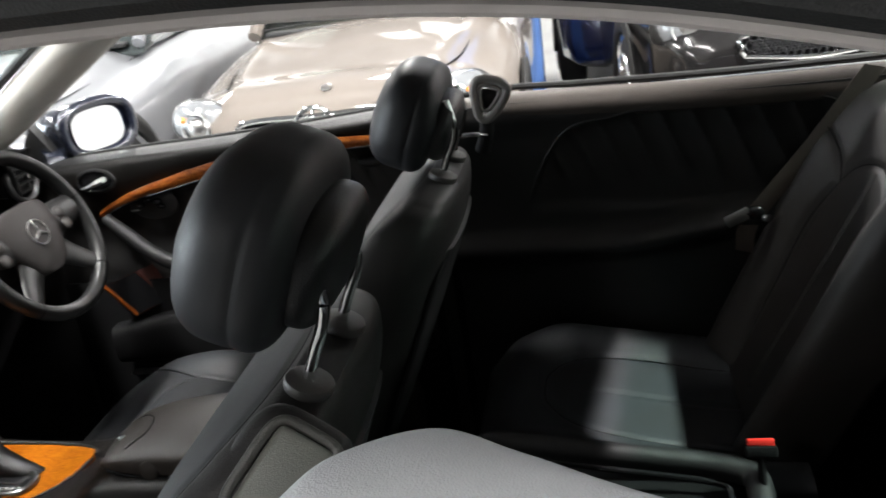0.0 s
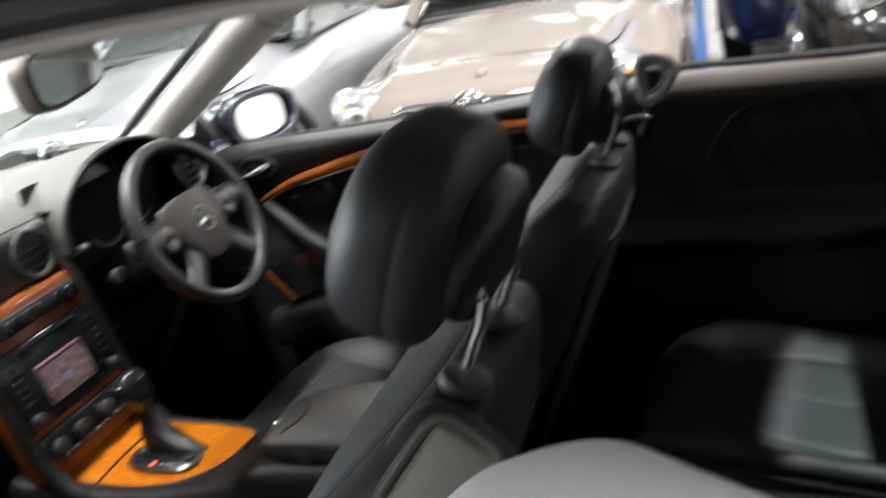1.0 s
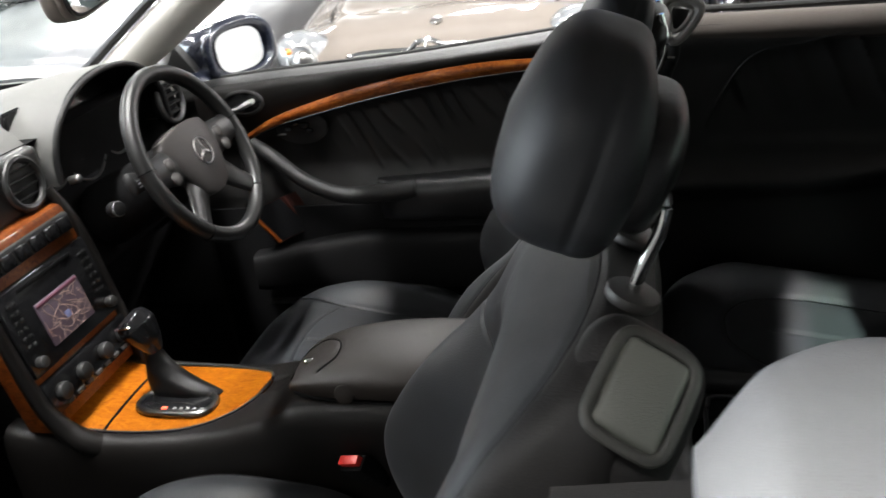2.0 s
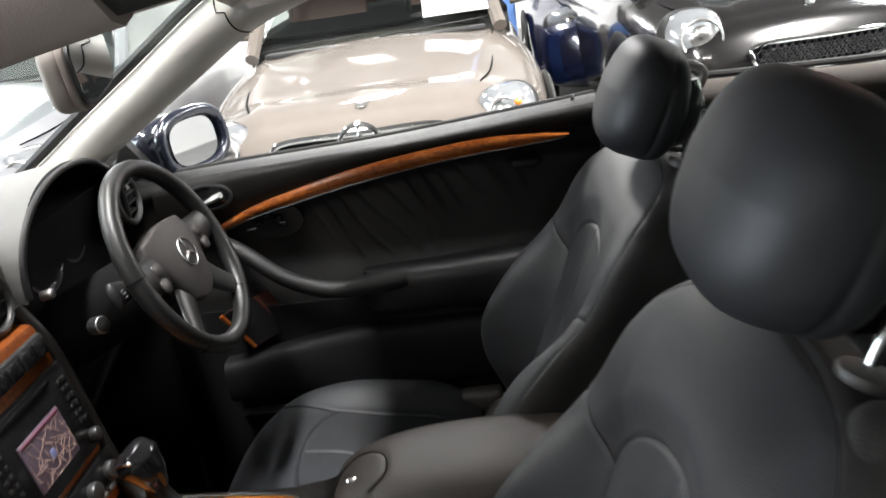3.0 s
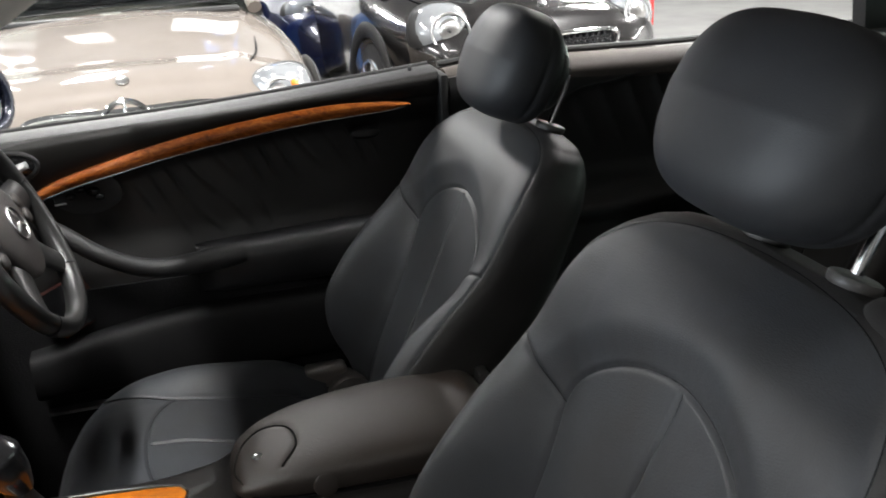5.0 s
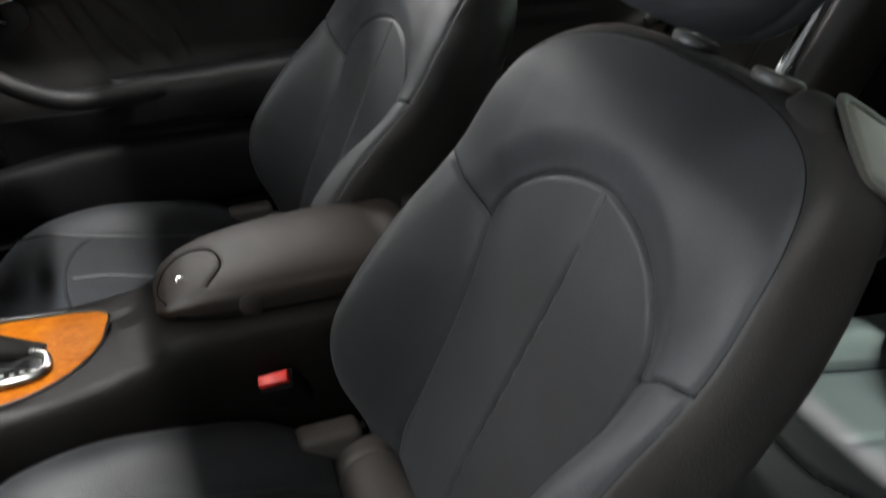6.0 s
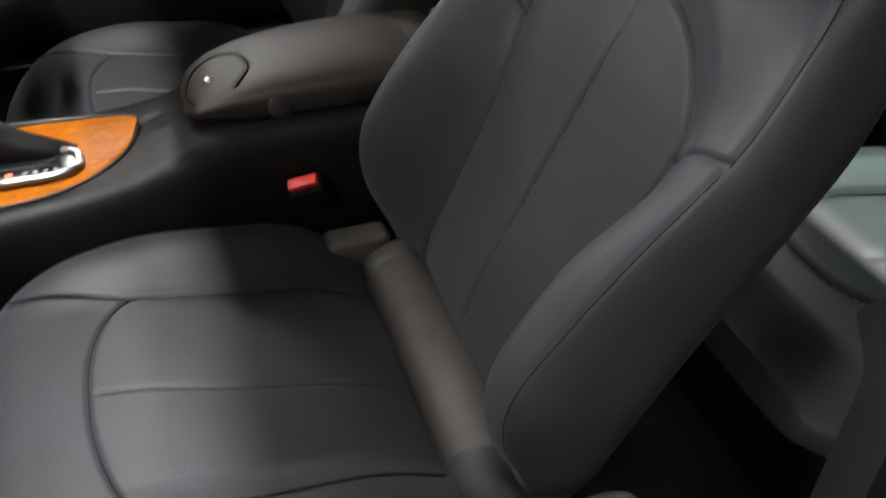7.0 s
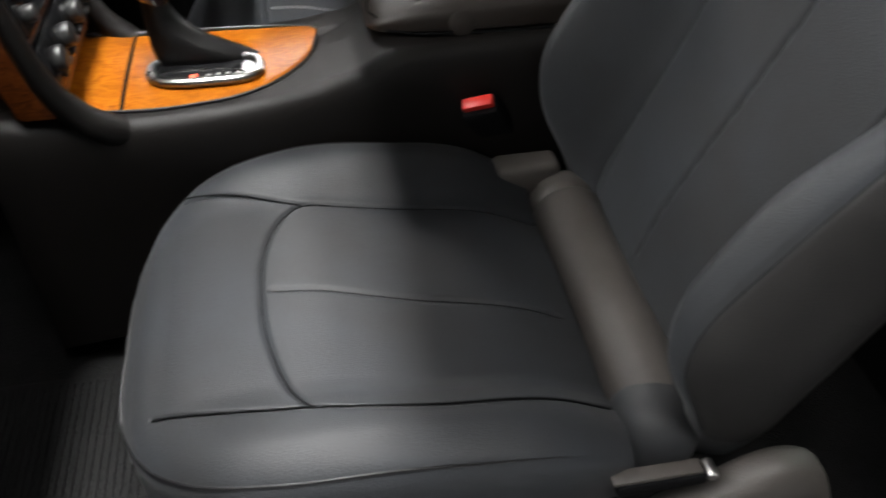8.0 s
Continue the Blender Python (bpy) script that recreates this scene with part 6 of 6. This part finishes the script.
# ---- parked cars ----
def parked_car(label, paint, nose, heading, half=0.86, bonnet=(0.50, 0.66, 0.76, 0.83, 0.93), cowl=1.25, round_nose=0.35, lamp=(0.56, 0.30, 0.62, 0.12, 0.10), grille=(0.30, 0.50, 0.66, 4, "slats"), roof_z=1.42, badge=0.18, sign=False, amber=False, wheel_s=0.85, body_len=4.3, interior=False, crown=0.11):
    """A car built nose first along +y about x = 0, then set at its place; heights are above the hall floor."""
    t = thing("parked_car", (0, 0, 0), label, "car", "parked cars")
    g = 0.0
    ws = smooth_interp([0, 0.04, 0.12, 0.35, 0.8, 1.6, 3.6, 4.1, body_len], [half - round_nose, half - round_nose * 0.7, half - round_nose * 0.42, half - 0.06, half, half, half, half - 0.05, half - 0.25])
    tz = smooth_interp([0, 0.06, 0.18, 0.5, cowl, cowl + 0.5, 3.4, 4.0, body_len], [bonnet[0], bonnet[1], bonnet[2], bonnet[3], bonnet[4], bonnet[4] + 0.01, bonnet[4] + 0.04, bonnet[4] + 0.03, 0.75])

    def top(w, s):
        dome = crown * (w / half) ** 2 * (0.7 + 0.3 * np.clip(s, 0, 1))
        crease = 0.014 * np.exp(-((np.abs(w) - 0.36 - 0.18 * np.clip(s / cowl, 0, 1)) / 0.045) ** 2) * sstep(0.04, 0.25, s)
        return tz(s) - dome + crease
    rows = list(np.concatenate([np.linspace(0, 0.3, 24), np.linspace(0.33, cowl + 0.1, 30), np.linspace(cowl + 0.2, body_len, 26)]))
    body = part("body", loft(rows, ws, top, lambda w, s: 0.17 + 0.10 * np.exp(-s * 6) + 0 * w, lambda s, w, d: (w, s, d), 60, 16, 5.0, 0.45), paint, t)

    def skin_z(w, s):
        f, b = float(top(np.array([w]), s)[0]), 0.17 + 0.10 * math.exp(-s * 6)
        mid = b + (f - b) * 0.45
        return mid + (f - mid) * (1 - (w / float(ws(s))) ** 5) ** 0.2
    # cabin
    gw = smooth_interp([cowl - 0.02, cowl + 0.5, 2.6, 3.4, 3.75], [half - 0.14, half - 0.17, half - 0.17, half - 0.2, half - 0.26])
    gz = smooth_interp([cowl - 0.02, cowl + 0.35, cowl + 0.75, 2.7, 3.4, 3.75], [bonnet[4] - 0.03, bonnet[4] + 0.27, roof_z - 0.01, roof_z, roof_z - 0.14, bonnet[4] + 0.05])
    part("glasshouse", loft(list(np.linspace(cowl - 0.02, 3.75, 50)), gw, lambda w, s: gz(s) - 0.05 * (w / half) ** 2, lambda w, s: bonnet[4] - 0.08 + 0 * w, lambda s, w, d: (w * (1 - 0.22 * max(0, (d - bonnet[4]) / 0.5)), s, d), 40, 8, 5.0, 0.2), SCREENGLASS if interior else GLASSD, t, "dark windscreen and side glass")
    if interior:
        car_interior(t, cowl, bonnet[4])
    part("roof", loft(list(np.linspace(cowl + 0.68, 3.1, 20)), lambda s: (half - 0.27) * min(1, 0.9 + 0.3 * (s - cowl - 0.6)), lambda w, s: gz(s) + 0.022 - 0.05 * (w / half) ** 2, lambda w, s: gz(s) - 0.03 + 0 * w, lambda s, w, d: (w, s, d), 24, 8, 4), paint, t)
    for s in (-1, 1):
        pil = [(s * (half - 0.15), cowl - 0.02, bonnet[4] - 0.02), (s * (half - 0.20), cowl + 0.35, bonnet[4] + 0.25), (s * (half - 0.26), cowl + 0.75, roof_z - 0.03), (s * (half - 0.25), 2.7, roof_z - 0.03)]
        part("pillar", tube(pil, 0.035, 8, n=24), paint, t)
        mr = part("door_mirror", ellipsoid((s * (half + 0.10), cowl + 0.48, bonnet[4] + 0.10), (0.11, 0.06, 0.07), 2.8, None, 24, 14), paint, t)
        part("mirror_foot", tube([(s * (half - 0.06), cowl + 0.48, bonnet[4] + 0.05), (s * (half + 0.05), cowl + 0.48, bonnet[4] + 0.06)], 0.025, 8), paint, mr)
        lx, ls, lz, lw, lh = lamp
        hl = part("headlamp", ellipsoid((s * lx, ls, lz), (lw, 0.12, lh), 2.5, Matrix.Rotation(radians(s * 26), 4, "Z") @ Matrix.Rotation(radians(-24), 4, "X"), 32, 18), LENS, t, "clear glass headlamp")
        part("lamp_seal", ellipsoid((s * lx * 1.01, ls + 0.014, lz - 0.004), (lw * 1.07, 0.12, lh * 1.07), 2.5, Matrix.Rotation(radians(s * 26), 4, "Z") @ Matrix.Rotation(radians(-24), 4, "X"), 32, 18), RUBBER, hl, "dark joint round the lamp")
        part("lamp_rim", ring((s * lx * 0.98, ls - 0.124, lz), (s * 0.3, -1, 0.25), lh * 0.70, 0.007, 28, 8), STEEL, hl)
        part("reflector", ellipsoid((s * lx * 0.97, ls - 0.108, lz), (lh * 0.5, 0.035, lh * 0.5), 2, None, 18, 10), STEEL, hl)
        if amber:
            part("indicator", ellipsoid((s * (lx + lw * 0.35), ls - 0.055, lz + lh * 0.40), (lw * 0.24, 0.06, lh * 0.24), 2.3, None, 20, 12), AMBER, hl, "amber indicator")
        wy = wheel_s
        wl = part("wheel", disc((s * (half - 0.10), wy, 0.31), (s, 0, 0), 0.31, 0.20, 40, 0.04), TYRE, t)
        rm = part("rim", ring((s * (half + 0.003), wy, 0.31), (1, 0, 0), 0.20, 0.014, 40, 8), ALLOY, wl, "alloy rim")
        for k in range(7):
            a = 2 * math.pi * k / 7
            part("rim_spoke", tube([(s * (half + 0.006), wy, 0.31), (s * (half + 0.004), wy + 0.19 * math.cos(a), 0.31 + 0.19 * math.sin(a))], [0.022, 0.014], 8), ALLOY, rm)
        arch = [(s * (half + 0.004), wy + 0.37 * math.cos(a), 0.31 + 0.37 * math.sin(a)) for a in np.linspace(0.0, math.pi, 24)]
        part("wheel_arch", tube(arch, 0.045, 8, flat=0.4, up=(1, 0, 0)), RUBBER, t, "black wheel arch")
    gwid, gz0, gz1, gn, gk = grille
    part("grille_void", block(-gwid, gwid, -0.012, 0.06, gz0, gz1, 0.02), THREAD, t)
    fr = [(-gwid, -0.02, gz0 + 0.03), (-gwid * 1.04, -0.02, (gz0 + gz1) / 2), (-gwid * 0.96, -0.01, gz1), (0, -0.04, gz1 + 0.01), (gwid * 0.96, -0.01, gz1), (gwid * 1.04, -0.02, (gz0 + gz1) / 2), (gwid, -0.02, gz0 + 0.03), (0, -0.045, gz0)]
    part("grille_frame", tube(curve_points(fr + [fr[0]], 70)[:-1], 0.011, 8, closed=True), CHROME, t, "chrome grille frame")
    if gk == "slats":
        for k in range(gn):
            z = gz0 + (gz1 - gz0) * (k + 0.7) / (gn + 0.4)
            part("grille_slat", tube([(-gwid * 0.97, -0.018, z), (0, -0.04, z), (gwid * 0.97, -0.018, z)], 0.013, 8, n=14, flat=0.8), SLAT, t)
        rb = part("grille_badge", ring((0, -0.055, gz1 - 0.030), (0, -1, 0.15), 0.075, 0.009, 36, 8), CHROME, t)
        for k in range(3):
            a = radians(90 + 120 * k)
            part("badge_bar", tube([(0, -0.056, gz1 - 0.030), (0.072 * math.cos(a), -0.056, gz1 - 0.030 + 0.072 * math.sin(a))], [0.011, 0.004], 6), CHROME, rb)
    else:
        for k in range(4):
            for j in range(17):
                x = -gwid * 0.92 + gwid * 1.84 * (j + 0.5 * (k % 2)) / 17
                z = gz0 + 0.03 + (gz1 - gz0 - 0.04) * k / 3.4
                part("grille_cell", ring((x, -0.024, z), (0, -1, 0), 0.026, 0.005, 6, 4), GLOSS, t)
    if badge:
        part("bonnet_badge", disc((0, badge, float(top(np.array([0.0]), badge)[0]) + 0.008), (0, -0.5, 1), 0.022, 0.008, 24), STEEL, t, "small round chrome bonnet badge")
    part("lower_intake", block(-half * 0.55, half * 0.55, -0.02, 0.05, 0.26, 0.36, 0.02), THREAD, t)
    for s in (-1, 1):
        gap = [(half - 0.30, 0.32), (half - 0.24, 0.6), (half - 0.19, cowl)]
        part("bonnet_gap", tube([(s * gx, gs, skin_z(gx, gs) + 0.001) for gx, gs in gap], 0.004, 6, n=20), THREAD, body)
        part("wiper", tube([(s * 0.30 - 0.28, cowl + 0.01, bonnet[4] + 0.004), (s * 0.30 + 0.25, cowl + 0.05, bonnet[4] + 0.022)], 0.0045, 6), RUBBER, t)
    part("cowl_panel", block(-half + 0.22, half - 0.22, cowl - 0.05, cowl + 0.02, bonnet[4] - 0.03, bonnet[4] - 0.004, 0.01), RUBBER, t)
    if sign:
        sg = block(-0.16, 0.16, -0.12, 0.12, -0.002, 0.002, 0, 1, Matrix.Translation((0.40, cowl + 0.15, bonnet[4] + 0.135)) @ Matrix.Rotation(radians(40), 4, "X"))
        part("price_sheet", sg, PAPER, t, "blank white sheet behind the windscreen")
    t.matrix_basis = Matrix.Translation((nose[0], nose[1], GROUND)) @ Matrix.Rotation(radians(heading), 4, "Z")
    return t


def car_interior(t, cowl, z):
    """Dashboard, wheel and brown seats seen through the windscreen."""
    part("dash_pad", loft(list(np.linspace(-0.66, 0.66, 30)), lambda w: 0.20, lambda w, r: z + 0.03 + 0.035 * math.exp(-((r - 0.33) / 0.18) ** 2) + 0 * w, lambda w, r: z - 0.12 + 0 * w, lambda r, w, d: (r, cowl + 0.42 + w, d), 20, 8, 3), DARK, t, "dark dashboard top")
    part("wheel_rim", ring((0.33, cowl + 0.70, z + 0.07), (0, -0.9, -0.42), 0.18, 0.016, 40, 8), RUBBER, t)
    part("cabin_floor", block(-0.66, 0.66, cowl + 0.25, 3.3, z + 0.02, z + 0.045, 0.004), THREAD, t)
    for x in (-0.35, 0.35):
        part("seat_back", loft(list(np.linspace(0, 0.34, 16)), lambda r: 0.24 - 0.9 * max(0, r - 0.2) ** 1.6, lambda w, r: 0.06 + 0 * w, lambda w, r: -0.06 + 0 * w, lambda r, w, d: (x + w, cowl + 1.15 + 0.25 * r + d, z + 0.03 + r), 24, 10, 4), BROWNL, t, "brown leather seat back")
        part("seat_headrest", ellipsoid((x, cowl + 1.22, z + 0.40), (0.13, 0.05, 0.085), 2.8, None, 24, 14), BROWNL, t)
    part("rear_bench", block(-0.58, 0.58, cowl + 1.95, cowl + 2.1, z, z + 0.28, 0.05, 3), BROWNL, t)
    part("cabin_mirror", ellipsoid((0.0, cowl + 0.62, z + 0.37), (0.11, 0.02, 0.033), 2.8, None, 20, 10), DARK, t)


SCREENGLASS = glass_mat("tinted_windscreen_glass", (0.62, 0.66, 0.64), 0.10)
BROWNL = mat("brown_seat_leather", (0.10, 0.045, 0.032), 0.5, grain=0.1, grain_size=300, stain=0.2)
parked_car("champagne metallic saloon parked nose-on beside the car", SILVER, (-0.743, 1.98), 2.8, half=0.75, round_nose=0.29, crown=0.05, bonnet=(0.55, 0.70, 0.785, 0.835, 0.925), lamp=(0.525, 0.205, 0.715, 0.112, 0.088), grille=(0.30, 0.56, 0.735, 4, "slats"), sign=True, amber=True, badge=0.20, interior=True)
parked_car("black compact hatchback with chrome-framed mesh grille", BLACKP, (1.30, 3.24), 6, half=0.80, bonnet=(0.62, 0.73, 0.80, 0.86, 0.95), cowl=1.0, round_nose=0.28, lamp=(0.56, 0.22, 0.705, 0.150, 0.135), grille=(0.335, 0.53, 0.655, 4, "mesh"), roof_z=1.40, badge=0.16, wheel_s=0.66)
parked_car("silver-grey metallic coupe parked beside the saloon", GREYP, (-2.75, 2.05), 3, bonnet=(0.56, 0.72, 0.79, 0.85, 0.95), lamp=(0.62, 0.28, 0.68, 0.14, 0.09), grille=(0.36, 0.56, 0.72, 2, "slats"), wheel_s=0.48)
parked_car("white saloon parked ahead, facing the car", WHITEP, (-4.9, 1.5), 40, bonnet=(0.52, 0.68, 0.78, 0.84, 0.95), lamp=(0.60, 0.28, 0.66, 0.14, 0.09), grille=(0.36, 0.46, 0.66, 3, "slats"))
parked_car("dark blue car parked behind the hatchback", BLUEP, (0.86, 4.9), 0, bonnet=(0.50, 0.64, 0.74, 0.82, 0.94), lamp=(0.60, 0.28, 0.64, 0.14, 0.09), grille=(0.30, 0.48, 0.62, 3, "slats"))


def lift_post():
    t = thing("lift_post", (-0.05, 5.0, 0), "light blue steel post of a car lift", "lift post")
    part("column", block(-0.32, -0.08, 4.9, 5.12, GROUND, 3.0, 0.02, 2), LIFT, t)
    part("base_plate", block(-0.42, 0.02, 4.75, 5.3, GROUND, GROUND + 0.03, 0.006), LIFT, t)
    part("carriage", block(-0.35, -0.05, 4.86, 5.16, 1.1, 1.6, 0.02), BLUEP, t, "dark blue sliding carriage")


lift_post()


def red_kiosk():
    t = thing("red_kiosk", (3.17, 6.2, 0), "red framed glazed kiosk with green panel", "kiosk")
    for x in (2.92, 3.42):
        part("post", block(x - 0.06, x + 0.06, 6.15, 6.27, GROUND, 2.3, 0.01), REDP, t)
    for z in (0.0, 0.9, 1.6, 2.3):
        part("rail", block(2.92, 3.42, 6.17, 6.25, z - 0.05, z + 0.05, 0.01), REDP, t)
    part("panel", block(2.94, 3.40, 6.20, 6.22, GROUND, 2.28, 0), GREEN, t, "dark green inner panel")


red_kiosk()
